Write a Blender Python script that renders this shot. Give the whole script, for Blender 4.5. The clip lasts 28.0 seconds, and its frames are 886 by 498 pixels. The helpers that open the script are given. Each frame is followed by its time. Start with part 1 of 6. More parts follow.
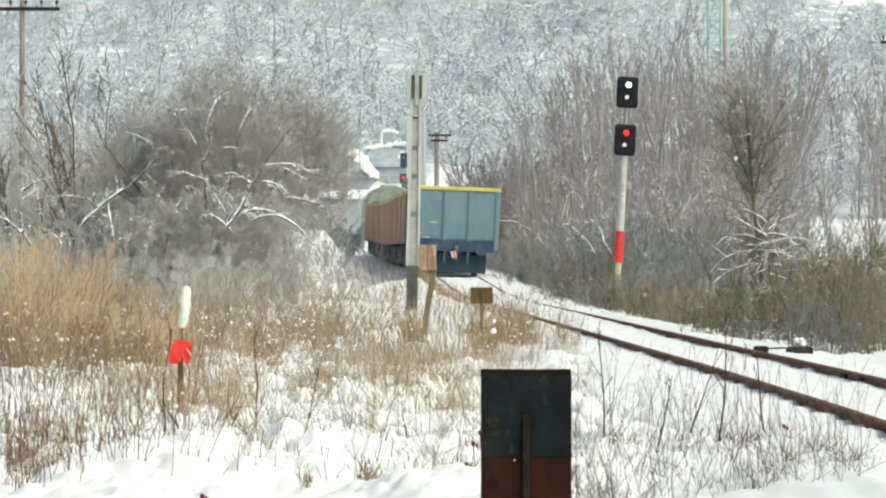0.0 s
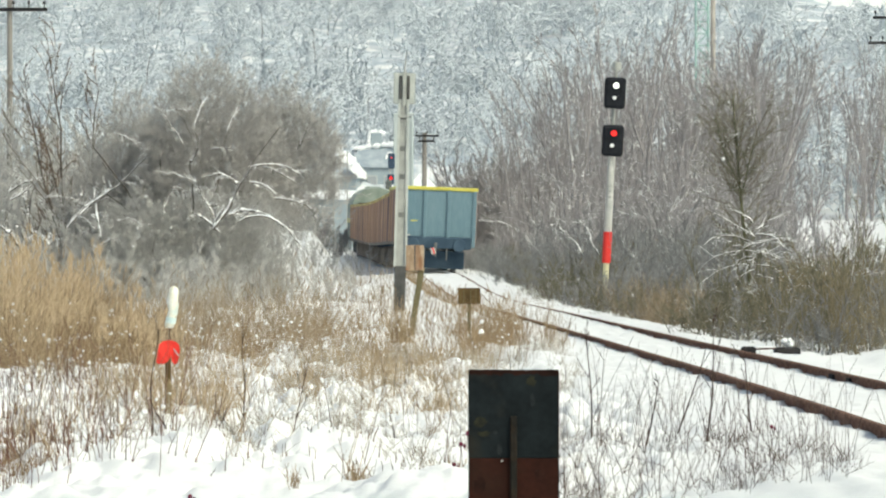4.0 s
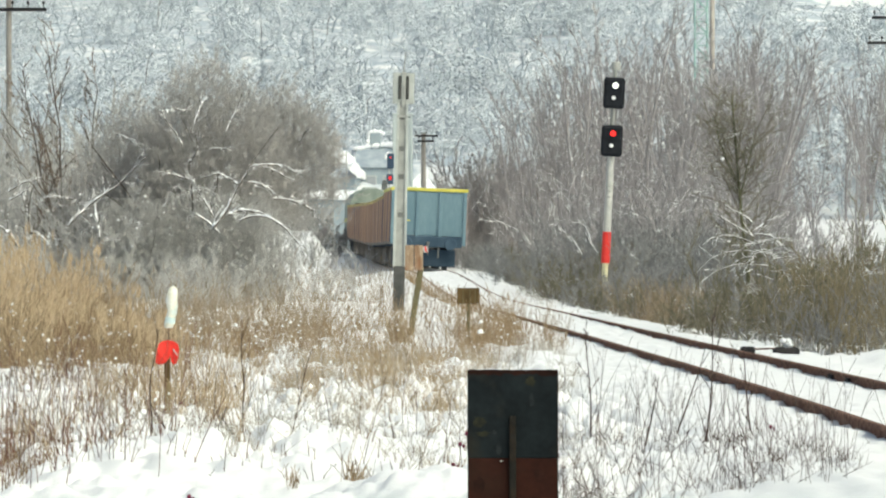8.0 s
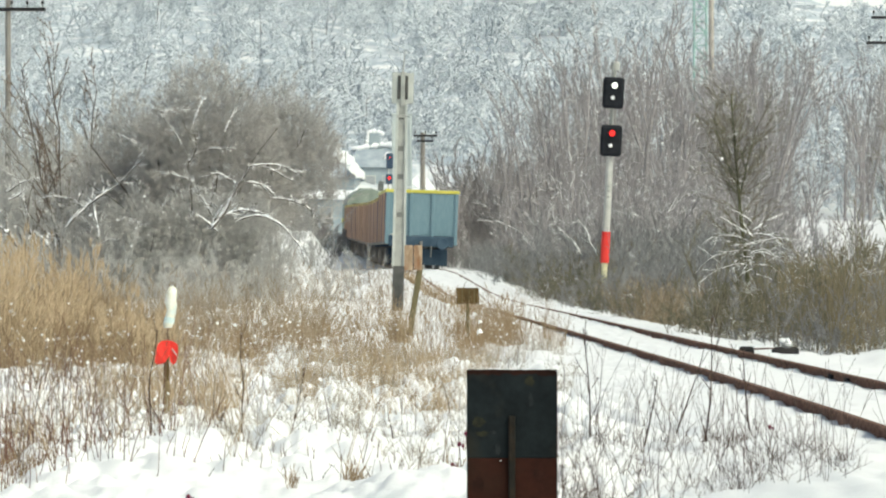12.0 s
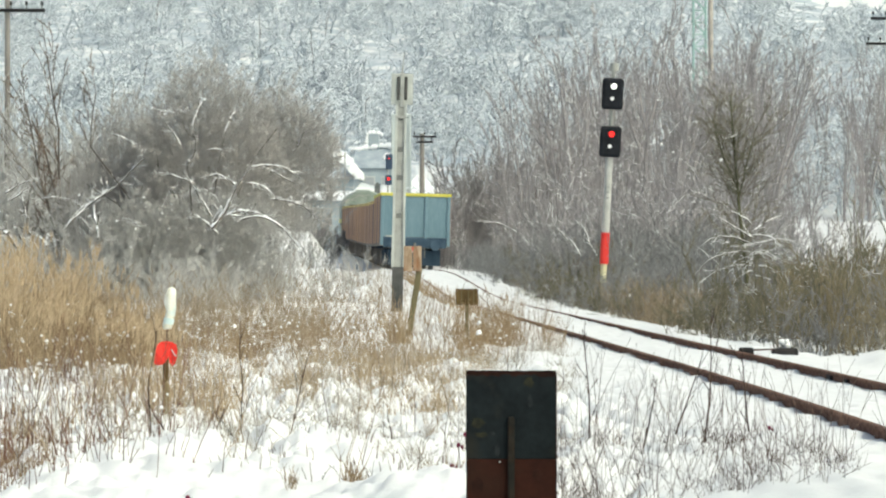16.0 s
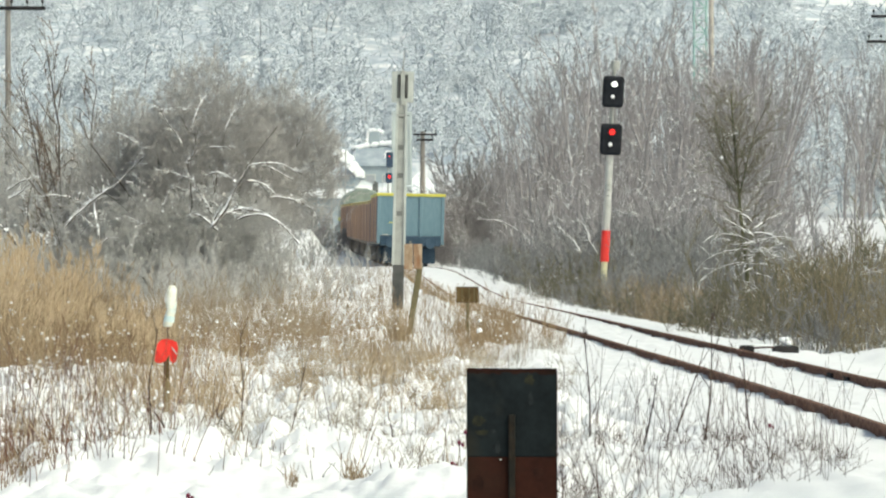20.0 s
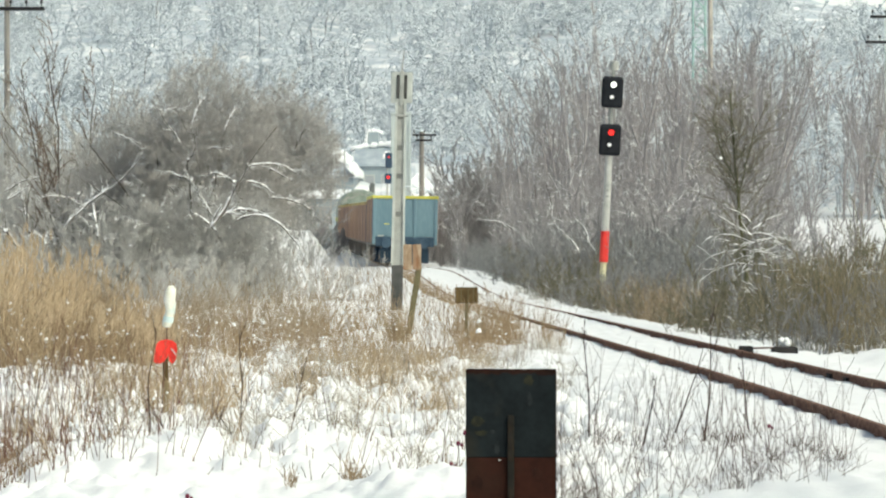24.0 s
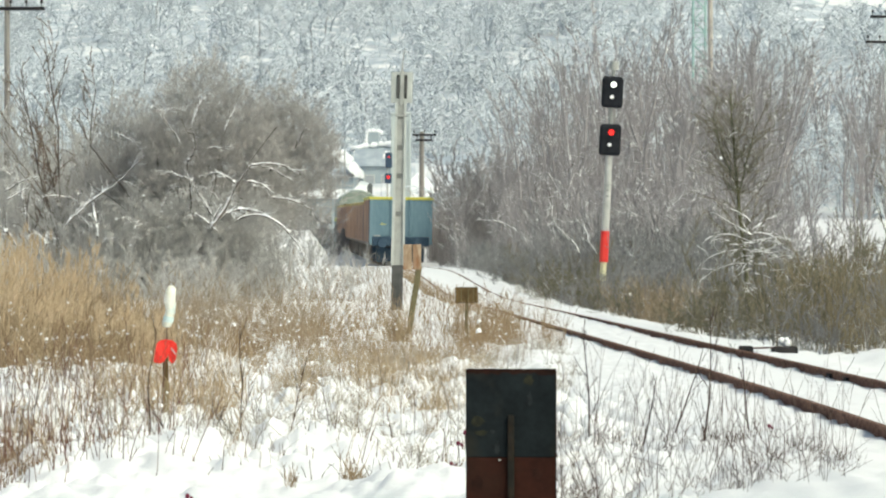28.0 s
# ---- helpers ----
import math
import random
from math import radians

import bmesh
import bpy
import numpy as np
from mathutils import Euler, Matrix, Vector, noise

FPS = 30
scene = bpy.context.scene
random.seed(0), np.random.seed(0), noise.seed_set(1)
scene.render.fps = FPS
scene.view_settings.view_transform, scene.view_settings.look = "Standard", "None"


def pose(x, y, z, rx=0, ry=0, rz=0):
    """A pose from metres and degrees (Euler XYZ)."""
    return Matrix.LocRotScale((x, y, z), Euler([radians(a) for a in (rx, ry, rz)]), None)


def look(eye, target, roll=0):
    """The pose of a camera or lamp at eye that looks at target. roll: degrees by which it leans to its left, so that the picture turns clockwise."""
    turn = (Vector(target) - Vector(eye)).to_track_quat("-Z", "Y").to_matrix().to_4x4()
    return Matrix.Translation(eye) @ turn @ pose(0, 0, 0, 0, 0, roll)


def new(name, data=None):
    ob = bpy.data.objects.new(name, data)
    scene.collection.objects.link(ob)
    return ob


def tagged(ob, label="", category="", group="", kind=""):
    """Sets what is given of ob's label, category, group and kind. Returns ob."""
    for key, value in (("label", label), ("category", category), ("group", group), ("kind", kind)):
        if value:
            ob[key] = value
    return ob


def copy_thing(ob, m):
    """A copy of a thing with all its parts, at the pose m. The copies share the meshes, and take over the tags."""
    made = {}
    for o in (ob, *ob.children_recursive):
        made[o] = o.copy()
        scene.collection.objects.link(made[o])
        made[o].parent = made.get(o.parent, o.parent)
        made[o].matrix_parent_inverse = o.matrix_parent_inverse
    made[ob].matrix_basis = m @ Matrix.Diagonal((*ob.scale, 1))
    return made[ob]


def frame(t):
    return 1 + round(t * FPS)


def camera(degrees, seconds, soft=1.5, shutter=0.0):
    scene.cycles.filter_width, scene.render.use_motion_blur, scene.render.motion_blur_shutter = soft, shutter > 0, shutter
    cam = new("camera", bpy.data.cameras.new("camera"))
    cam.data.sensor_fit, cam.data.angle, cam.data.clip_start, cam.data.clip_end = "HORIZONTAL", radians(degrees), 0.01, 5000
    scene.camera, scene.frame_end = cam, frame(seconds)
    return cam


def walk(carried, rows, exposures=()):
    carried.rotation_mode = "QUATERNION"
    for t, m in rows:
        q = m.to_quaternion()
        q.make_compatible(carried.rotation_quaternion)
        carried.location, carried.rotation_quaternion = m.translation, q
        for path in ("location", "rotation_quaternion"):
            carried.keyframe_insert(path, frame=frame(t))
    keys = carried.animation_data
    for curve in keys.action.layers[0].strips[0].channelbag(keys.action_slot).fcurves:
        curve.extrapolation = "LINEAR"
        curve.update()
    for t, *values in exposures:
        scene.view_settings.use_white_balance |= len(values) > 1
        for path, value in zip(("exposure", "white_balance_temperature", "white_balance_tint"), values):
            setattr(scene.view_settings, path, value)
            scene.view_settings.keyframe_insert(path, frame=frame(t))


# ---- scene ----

# The eye stands at the origin, 1.7 m up, and looks along +y down a railway; the lens is long (10 degrees).
EYE = 1.7
FOCAL = 784 / math.tan(radians(5.0))

cam = camera(10.0, 28.0, soft=2.2)
# seconds, turn to the left and lift, both in units of a 1568th of the picture's width
SWAY = ((0, 24.8, -0.3), (0.5, 18.6, -2.3), (1, 13.7, -2), (1.5, 10.8, -1.5), (2, 7.5, 0.6), (2.5, 6, 0.9),
        (3, 4.3, 1.1), (3.5, 2.9, 0.9), (5.5, 2.9, 0.2), (6, 2, -0.4), (6.5, 1.7, 0.3), (7, 2.9, 0.5),
        (7.5, 1.8, 1.1), (8, 1.4, 0.8), (8.5, 1.4, 0.9), (9, 1.4, 0.9), (9.5, 1.4, 0.8), (10, 1.4, 0.8),
        (10.5, 0.9, 0.6), (11, 0, 0), (11.5, 0, 0.6), (12, 0, 0.6), (12.5, 0, 0.6), (14.5, -0.4, 0.8),
        (15, -0.2, 2.1), (15.5, -0.8, 0.9), (16, -1.2, 2.3), (16.5, -1.7, 1.1), (17, -0.9, 3.7), (17.5, -3.7, 4.7),
        (18, 1.4, 3.1), (18.5, -0.2, 0.9), (19, -2.7, 0.6), (19.5, -1.7, -0.8), (20, -0.2, -1.5), (20.5, -0.3, -0.9),
        (21, -1.7, -1.5), (21.5, -2.4, -0.6), (23.5, -4.4, -0.6), (24, -1.8, -0.6), (24.5, -0.2, -0.6), (25, -2.9, -3.7),
        (25.5, -1.7, -3.7), (26, -0.8, -2), (26.5, -2.1, -2.4), (27, -1.8, -2.3), (27.5, -2.6, -2.9), (28, -1.7, -0.8))
walk(cam, [(t, pose(0, 0, EYE, 90 - math.degrees((11 - b) / FOCAL), 0, math.degrees(a / FOCAL))) for t, a, b in SWAY],
     [(0, 0.36, 6400, -6), (28, 0.36, 6400, -6)])

# ---- light ----
SUN_UP, SUN_ROUND = radians(47), radians(138)
world = bpy.data.worlds.new("sky")
scene.world = world
world.use_nodes = True
sky = world.node_tree.nodes.new("ShaderNodeTexSky")
sky.sky_type, sky.sun_disc = "NISHITA", False
sky.sun_elevation, sky.sun_rotation = SUN_UP, SUN_ROUND
sky.air_density, sky.dust_density, sky.ozone_density = 1.0, 7.0, 1.0
world.node_tree.links.new(sky.outputs[0], world.node_tree.nodes["Background"].inputs[0])
world.node_tree.nodes["Background"].inputs[1].default_value = 0.127
sun = new("sun", bpy.data.lights.new("sun", "SUN"))
sun.data.energy, sun.data.angle, sun.data.color = 0.82, radians(15), (1.0, 0.97, 0.92)
sun.matrix_world = look((0, 0, 60), (-math.sin(SUN_ROUND) * math.cos(SUN_UP) * 50, -math.cos(SUN_ROUND) * math.cos(SUN_UP) * 50, 60 - math.sin(SUN_UP) * 50))


# ---- materials ----
def material(name, low, high, scale=6.0, rough=0.7, metal=0.0, bump=0.0, fine=40.0, snow=0.0, snow_from=0.35, island=0.0, stretch=(1, 1, 1), stain=None, spec=0.2, snow_scale=1.7, snow_tone=(0.86, 0.87, 0.89)):
    """Two tones mixed by coarse and fine noise; snow: share of the up-facing sides that is white."""
    m = bpy.data.materials.new(name)
    m.use_nodes = True
    n, l = m.node_tree.nodes, m.node_tree.links
    b = n["Principled BSDF"]
    co = n.new("ShaderNodeTexCoord")
    mp = n.new("ShaderNodeMapping")
    mp.inputs["Scale"].default_value = stretch
    l.new(co.outputs["Object"], mp.inputs[0])
    n1, n2 = n.new("ShaderNodeTexNoise"), n.new("ShaderNodeTexNoise")
    n1.inputs["Scale"].default_value, n1.inputs["Detail"].default_value = scale, 5
    n2.inputs["Scale"].default_value, n2.inputs["Detail"].default_value = fine, 3
    for q in (n1, n2):
        l.new(mp.outputs[0], q.inputs["Vector"])
    add = n.new("ShaderNodeMath")
    add.operation = "MULTIPLY_ADD"
    l.new(n2.outputs[0], add.inputs[0])
    add.inputs[1].default_value = 0.45
    l.new(n1.outputs[0], add.inputs[2])
    ramp = n.new("ShaderNodeMapRange")
    ramp.inputs[1].default_value, ramp.inputs[2].default_value = 0.5, 0.95
    l.new(add.outputs[0], ramp.inputs[0])
    fac = ramp.outputs[0]
    if island:
        geo = n.new("ShaderNodeNewGeometry")
        im = n.new("ShaderNodeMath")
        im.operation = "MULTIPLY_ADD"
        l.new(geo.outputs["Random Per Island"], im.inputs[0])
        im.inputs[1].default_value = island
        half = n.new("ShaderNodeMath")
        half.operation = "MULTIPLY"
        half.inputs[1].default_value = 1 - island
        l.new(fac, half.inputs[0])
        l.new(half.outputs[0], im.inputs[2])
        fac = im.outputs[0]
    mix = n.new("ShaderNodeMix")
    mix.data_type = "RGBA"
    mix.inputs["A"].default_value, mix.inputs["B"].default_value = (*low, 1), (*high, 1)
    l.new(fac, mix.inputs["Factor"])
    col = mix.outputs["Result"]
    if stain:
        n3 = n.new("ShaderNodeTexNoise")
        n3.inputs["Scale"].default_value, n3.inputs["Detail"].default_value = scale * 0.6, 6
        l.new(mp.outputs[0], n3.inputs["Vector"])
        r3 = n.new("ShaderNodeMapRange")
        r3.inputs[1].default_value, r3.inputs[2].default_value, r3.inputs[4].default_value = 0.5, 0.66, stain[1]
        l.new(n3.outputs[0], r3.inputs[0])
        m3 = n.new("ShaderNodeMix")
        m3.data_type = "RGBA"
        l.new(r3.outputs[0], m3.inputs["Factor"])
        l.new(col, m3.inputs["A"])
        m3.inputs["B"].default_value = (*stain[0], 1)
        col = m3.outputs["Result"]
    if snow:
        geo2 = n.new("ShaderNodeNewGeometry")
        sep = n.new("ShaderNodeSeparateXYZ")
        l.new(geo2.outputs["Normal"], sep.inputs[0])
        up = n.new("ShaderNodeMapRange")
        up.inputs[1].default_value, up.inputs[2].default_value = snow_from, snow_from + 0.15
        l.new(sep.outputs[2], up.inputs[0])
        n4 = n.new("ShaderNodeTexNoise")
        n4.inputs["Scale"].default_value = snow_scale
        l.new(co.outputs["Object"], n4.inputs["Vector"])
        r4 = n.new("ShaderNodeMapRange")
        r4.inputs[1].default_value, r4.inputs[2].default_value = 0.72 - 0.5 * snow, 0.82 - 0.5 * snow
        l.new(n4.outputs[0], r4.inputs[0])
        mu = n.new("ShaderNodeMath")
        mu.operation = "MULTIPLY"
        l.new(up.outputs[0], mu.inputs[0])
        l.new(r4.outputs[0], mu.inputs[1])
        m4 = n.new("ShaderNodeMix")
        m4.data_type = "RGBA"
        l.new(mu.outputs[0], m4.inputs["Factor"])
        l.new(col, m4.inputs["A"])
        m4.inputs["B"].default_value = (*snow_tone, 1)
        col = m4.outputs["Result"]
    l.new(col, b.inputs["Base Color"])
    b.inputs["Roughness"].default_value, b.inputs["Metallic"].default_value = rough, metal
    b.inputs["Specular IOR Level"].default_value = spec
    if bump:
        bp = n.new("ShaderNodeBump")
        bp.inputs["Strength"].default_value, bp.inputs["Distance"].default_value = 0.6, bump
        l.new(add.outputs[0], bp.inputs["Height"])
        l.new(bp.outputs[0], b.inputs["Normal"])
    return m


def glow(name, colour, strength):
    m = bpy.data.materials.new(name)
    m.use_nodes = True
    b = m.node_tree.nodes["Principled BSDF"]
    b.inputs["Base Color"].default_value = (*colour, 1)
    b.inputs["Emission Color"].default_value, b.inputs["Emission Strength"].default_value = (*colour, 1), strength
    b.inputs["Roughness"].default_value = 0.2
    return m


def ground_snow():
    """Snow that turns blue-grey on the wooded slope, above about 4 m, for haze and shade."""
    m = material("field_snow", (0.758, 0.757, 0.76), (0.812, 0.808, 0.808), 0.8, 0.65, 0, 0.03, 14)
    n, l = m.node_tree.nodes, m.node_tree.links
    b = n["Principled BSDF"]
    col = b.inputs["Base Color"].links[0].from_socket
    co = n.new("ShaderNodeTexCoord")
    sep = n.new("ShaderNodeSeparateXYZ")
    l.new(co.outputs["Object"], sep.inputs[0])
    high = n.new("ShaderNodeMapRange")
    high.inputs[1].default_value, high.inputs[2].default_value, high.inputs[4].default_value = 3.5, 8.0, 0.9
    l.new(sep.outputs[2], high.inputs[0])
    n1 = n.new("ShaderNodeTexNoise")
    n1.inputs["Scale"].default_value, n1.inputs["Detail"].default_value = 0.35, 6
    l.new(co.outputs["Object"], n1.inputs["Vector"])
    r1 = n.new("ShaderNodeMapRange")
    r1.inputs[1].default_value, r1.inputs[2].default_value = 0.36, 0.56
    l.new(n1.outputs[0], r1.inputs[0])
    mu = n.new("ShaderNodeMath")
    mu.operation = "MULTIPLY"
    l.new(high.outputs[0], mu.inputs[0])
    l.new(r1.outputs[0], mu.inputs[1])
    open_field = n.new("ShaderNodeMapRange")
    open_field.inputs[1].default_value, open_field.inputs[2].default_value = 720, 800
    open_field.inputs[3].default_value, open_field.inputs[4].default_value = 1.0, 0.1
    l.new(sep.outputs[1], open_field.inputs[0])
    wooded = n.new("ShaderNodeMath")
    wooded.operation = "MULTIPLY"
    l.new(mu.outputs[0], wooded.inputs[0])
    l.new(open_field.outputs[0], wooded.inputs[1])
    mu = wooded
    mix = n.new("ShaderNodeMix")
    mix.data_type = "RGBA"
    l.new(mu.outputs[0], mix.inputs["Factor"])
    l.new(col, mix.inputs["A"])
    # blue-grey mixed into the snow for haze and the shade between trees
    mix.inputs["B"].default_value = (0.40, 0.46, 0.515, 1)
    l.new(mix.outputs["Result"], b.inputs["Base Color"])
    return m


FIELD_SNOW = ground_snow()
SNOW = material("snow", (0.77, 0.785, 0.81), (0.86, 0.862, 0.87), 0.8, 0.65, 0, 0.03, 9)
RAIL_RUST = material("rail_rust", (0.085, 0.045, 0.033), (0.24, 0.138, 0.102), 5, 0.95, 0.0, 0.002, 60, spec=0.06)
TWIG_BARE = material("bare_twig", (0.10, 0.075, 0.06), (0.23, 0.18, 0.145), 1.2, 0.9, island=0.6, snow=0.15)
TWIG_OLIVE = material("olive_twig", (0.08, 0.075, 0.054), (0.245, 0.222, 0.155), 1.2, 0.9, island=0.6, snow=0.3)
BARK = material("bark", (0.06, 0.05, 0.045), (0.17, 0.145, 0.12), 4, 0.9, bump=0.01, snow=0.6)
BARK_MOSS = material("mossy_bark", (0.055, 0.056, 0.034), (0.135, 0.135, 0.075), 4, 0.9, bump=0.01, snow=0.3)
BARK_SNOWY = material("snowy_bark", (0.10, 0.09, 0.08), (0.2, 0.18, 0.16), 3, 0.9, snow=0.8, snow_from=-0.1, snow_scale=5.0)
WEED_FUZZ = material("brown_fuzzy_weed", (0.20, 0.155, 0.105), (0.40, 0.325, 0.235), 0.7, 0.85, island=0.6)
REED = material("dry_reed", (0.20, 0.142, 0.085), (0.58, 0.462, 0.31), 0.7, 0.85, island=0.6)
REED_BROWN = material("brown_grass", (0.135, 0.095, 0.058), (0.41, 0.305, 0.19), 0.7, 0.85, island=0.6)
FROSTED = material("frosted_grass", (0.24, 0.21, 0.165), (0.5, 0.46, 0.39), 1.5, 0.85, island=0.6, snow=0.5)
PLUME = material("reed_plume", (0.38, 0.29, 0.18), (0.60, 0.48, 0.34), 1.5, 0.9, island=0.6)
STEM = material("weed_stem", (0.04, 0.028, 0.024), (0.145, 0.10, 0.08), 2, 0.85, island=0.6)
STEM_DARK = material("dark_weed_stem", (0.022, 0.014, 0.011), (0.085, 0.05, 0.035), 2, 0.85, island=0.6)
STALK_RED = material("red_brown_stalk", (0.075, 0.036, 0.03), (0.22, 0.115, 0.08), 2, 0.85, island=0.6)
STALK = material("brown_stalk", (0.06, 0.034, 0.022), (0.19, 0.115, 0.07), 2, 0.85, island=0.6)
POST_BLACK = material("black_paint", (0.0058, 0.0078, 0.009), (0.0135, 0.018, 0.02), 9, 0.8, 0, 0.002, 70, stain=((0.03, 0.027, 0.02), 0.8), spec=0.06)
RIB_STEEL = material("worn_rib", (0.009, 0.009, 0.008), (0.022, 0.020, 0.017), 30, 0.8, 0, 0.001, 90, stain=((0.035, 0.022, 0.012), 0.6), spec=0.06)
POST_RED = material("rust_red_paint", (0.016, 0.0065, 0.0048), (0.034, 0.0125, 0.0085), 9, 0.85, 0, 0.002, 70, stain=((0.022, 0.014, 0.01), 0.6), spec=0.06)
FLAKE_OLIVE = material("olive_flake", (0.013, 0.0145, 0.012), (0.03, 0.029, 0.018), 60, 0.85, spec=0.06)
FLAKE_GREY = material("grey_scuff", (0.011, 0.0135, 0.015), (0.022, 0.025, 0.027), 60, 0.85, spec=0.06)
RUST_EDGE = material("rust_edge", (0.011, 0.006, 0.005), (0.03, 0.0125, 0.009), 22, 0.9, spec=0.06)
MAST_GREY = material("mast_grey", (0.27, 0.28, 0.265), (0.42, 0.425, 0.405), 3, 0.6, 0.1, 0.001, 50)
MAST_DARK = material("dark_mast_foot", (0.045, 0.047, 0.047), (0.10, 0.10, 0.096), 5, 0.8)
SLOT_GREY = material("slot_grey", (0.13, 0.135, 0.13), (0.2, 0.205, 0.2), 5, 0.8)
PLATE_PALE = material("pale_plate", (0.36, 0.38, 0.365), (0.50, 0.52, 0.50), 3, 0.6)
RED_PAINT = material("red_paint", (0.55, 0.03, 0.03), (0.72, 0.06, 0.05), 3, 0.5)
WHITE_PAINT = material("white_paint", (0.36, 0.365, 0.35), (0.54, 0.54, 0.52), 4, 0.5)
YELLOWISH = material("yellow_band", (0.55, 0.52, 0.33), (0.66, 0.63, 0.42), 4, 0.6)
# signal black shifted to blue, haze painted on the distant heads
HEAD_HAZED = material("hazed_blue_black", (0.04, 0.062, 0.10), (0.065, 0.09, 0.135), 4, 0.6, spec=0.06)
HEAD_BLACK = material("signal_black", (0.012, 0.013, 0.016), (0.022, 0.024, 0.03), 6, 0.5, spec=0.06)
BLUE_STEEL = material("grey_blue_steel", (0.115, 0.19, 0.235), (0.175, 0.255, 0.30), 0.8, 0.6, 0, 0.004, 12, stretch=(1, 1, 0.3))
BLUE_DARK = material("dark_blue_frame", (0.036, 0.06, 0.092), (0.068, 0.102, 0.14), 2, 0.6, spec=0.06)
YELLOW_RIM = material("yellow_rim", (0.46, 0.43, 0.075), (0.62, 0.58, 0.14), 2, 0.55)
# rust tones lifted past real rust, for haze and the train's shaded side
RUST_SIDE = material("hazed_brown_rust", (0.30, 0.205, 0.165), (0.50, 0.36, 0.28), 1.4, 0.8, 0, 0.004, 14, stretch=(1, 1, 0.15), stain=((0.55, 0.38, 0.27), 0.8))
RUST_PALE = material("hazed_pale_rust", (0.40, 0.25, 0.165), (0.62, 0.45, 0.31), 1.4, 0.8, 0, 0.004, 14, stretch=(1, 1, 0.15), stain=((0.3, 0.19, 0.13), 0.7))
RUST_DARK = material("hazed_purple_rust", (0.19, 0.145, 0.15), (0.34, 0.26, 0.255), 1.4, 0.8, 0, 0.004, 14, stretch=(1, 1, 0.15), stain=((0.30, 0.17, 0.12), 0.6))
RUST_ORANGE = material("hazed_orange_rust", (0.50, 0.32, 0.20), (0.70, 0.50, 0.35), 1.4, 0.8, 0, 0.004, 14, stretch=(1, 1, 0.15), stain=((0.28, 0.18, 0.13), 0.7))
RIM_WORN = material("worn_yellow_rim", (0.36, 0.26, 0.08), (0.62, 0.52, 0.22), 1.5, 0.7, 0, 0, 9, stain=((0.22, 0.1, 0.05), 0.85))
# grime made paler than it is, standing in for haze low on the train
UNDER = material("hazed_underframe_grime", (0.09, 0.10, 0.105), (0.20, 0.205, 0.20), 3, 0.8, spec=0.06)
UNDER_RUST = material("rusty_underframe", (0.19, 0.165, 0.145), (0.34, 0.30, 0.26), 3, 0.85, spec=0.06)
GREEN_ROOF = material("grey_green_roof", (0.20, 0.25, 0.215), (0.33, 0.37, 0.33), 2, 0.6)
WOOD_OLD = material("weathered_wood", (0.075, 0.066, 0.036), (0.19, 0.165, 0.095), 4, 0.85, 0, 0.004, 40, stretch=(1, 1, 0.2))
WOOD_ORANGE = material("orange_brown_board", (0.17, 0.105, 0.06), (0.44, 0.345, 0.25), 9, 0.8, 0, 0.002, 30, stretch=(1, 1, 0.3), stain=((0.24, 0.1, 0.045), 0.8))
WOOD_TAN = material("tan_wood", (0.16, 0.12, 0.065), (0.30, 0.235, 0.14), 5, 0.85, 0, 0.003, 30, stretch=(1, 1, 0.2))
WOOD_BOX = material("ochre_board", (0.065, 0.043, 0.018), (0.13, 0.09, 0.038), 5, 0.85, 0, 0.003, 30, stretch=(1, 1, 0.3))
POLE_WOOD = material("pole_wood", (0.2, 0.185, 0.17), (0.33, 0.31, 0.29), 2, 0.9, 0, 0.004, 30, stretch=(1, 1, 0.1))
CONCRETE = material("concrete", (0.34, 0.31, 0.28), (0.46, 0.43, 0.39), 2, 0.9)
TEAL_STEEL = material("teal_lattice", (0.28, 0.42, 0.40), (0.38, 0.52, 0.50), 2, 0.6)
DARK_IRON = material("dark_iron", (0.014, 0.014, 0.016), (0.04, 0.038, 0.038), 4, 0.8, spec=0.06)
# render tinted blue-grey, with the haze over far houses in the colour
WALL_GREY = material("hazed_render_wall", (0.26, 0.31, 0.345), (0.36, 0.41, 0.445), 0.6, 0.9)
PLASTIC_RED = material("red_plastic", (0.62, 0.03, 0.025), (0.8, 0.06, 0.045), 7, 0.45)
PLASTIC_WHITE = material("white_plastic", (0.60, 0.58, 0.44), (0.82, 0.82, 0.76), 14, 0.4, stain=((0.52, 0.62, 0.62), 0.7))
TURQUOISE = material("turquoise_label", (0.46, 0.6, 0.6), (0.66, 0.74, 0.72), 20, 0.5)
BERRY = material("dark_red_hip", (0.09, 0.012, 0.03), (0.17, 0.02, 0.05), 30, 0.5)
# glass lightened until it nearly sinks into the wall, as through haze
WALL_DIM = material("hazed_glass", (0.25, 0.27, 0.29), (0.33, 0.35, 0.37), 2, 0.4)
LAMP_RED = glow("red_lamp", (1.0, 0.03, 0.03), 1.2)
LAMP_WHITE = glow("white_lamp", (1.0, 0.98, 0.92), 1.6)


# ---- shapes ----
def part(name, bm, mat, parent=None, label="", m=None, smooth=False):
    me = bpy.data.meshes.new(name)
    bm.to_mesh(me)
    bm.free()
    return mesh_part(name, me, mat, parent, label, m, smooth)


def mesh_part(name, me, mat, parent=None, label="", m=None, smooth=False):
    me.materials.append(mat)
    if smooth:
        me.shade_smooth()
    ob = new(name, me)
    if m is not None:
        ob.matrix_basis = m
    if parent is not None:
        ob.parent = parent
    if label:
        ob["label"] = label
    return ob


def thing(name, m, label, category, group=""):
    ob = new(name)
    ob.matrix_basis = m
    return tagged(ob, label, category, group)


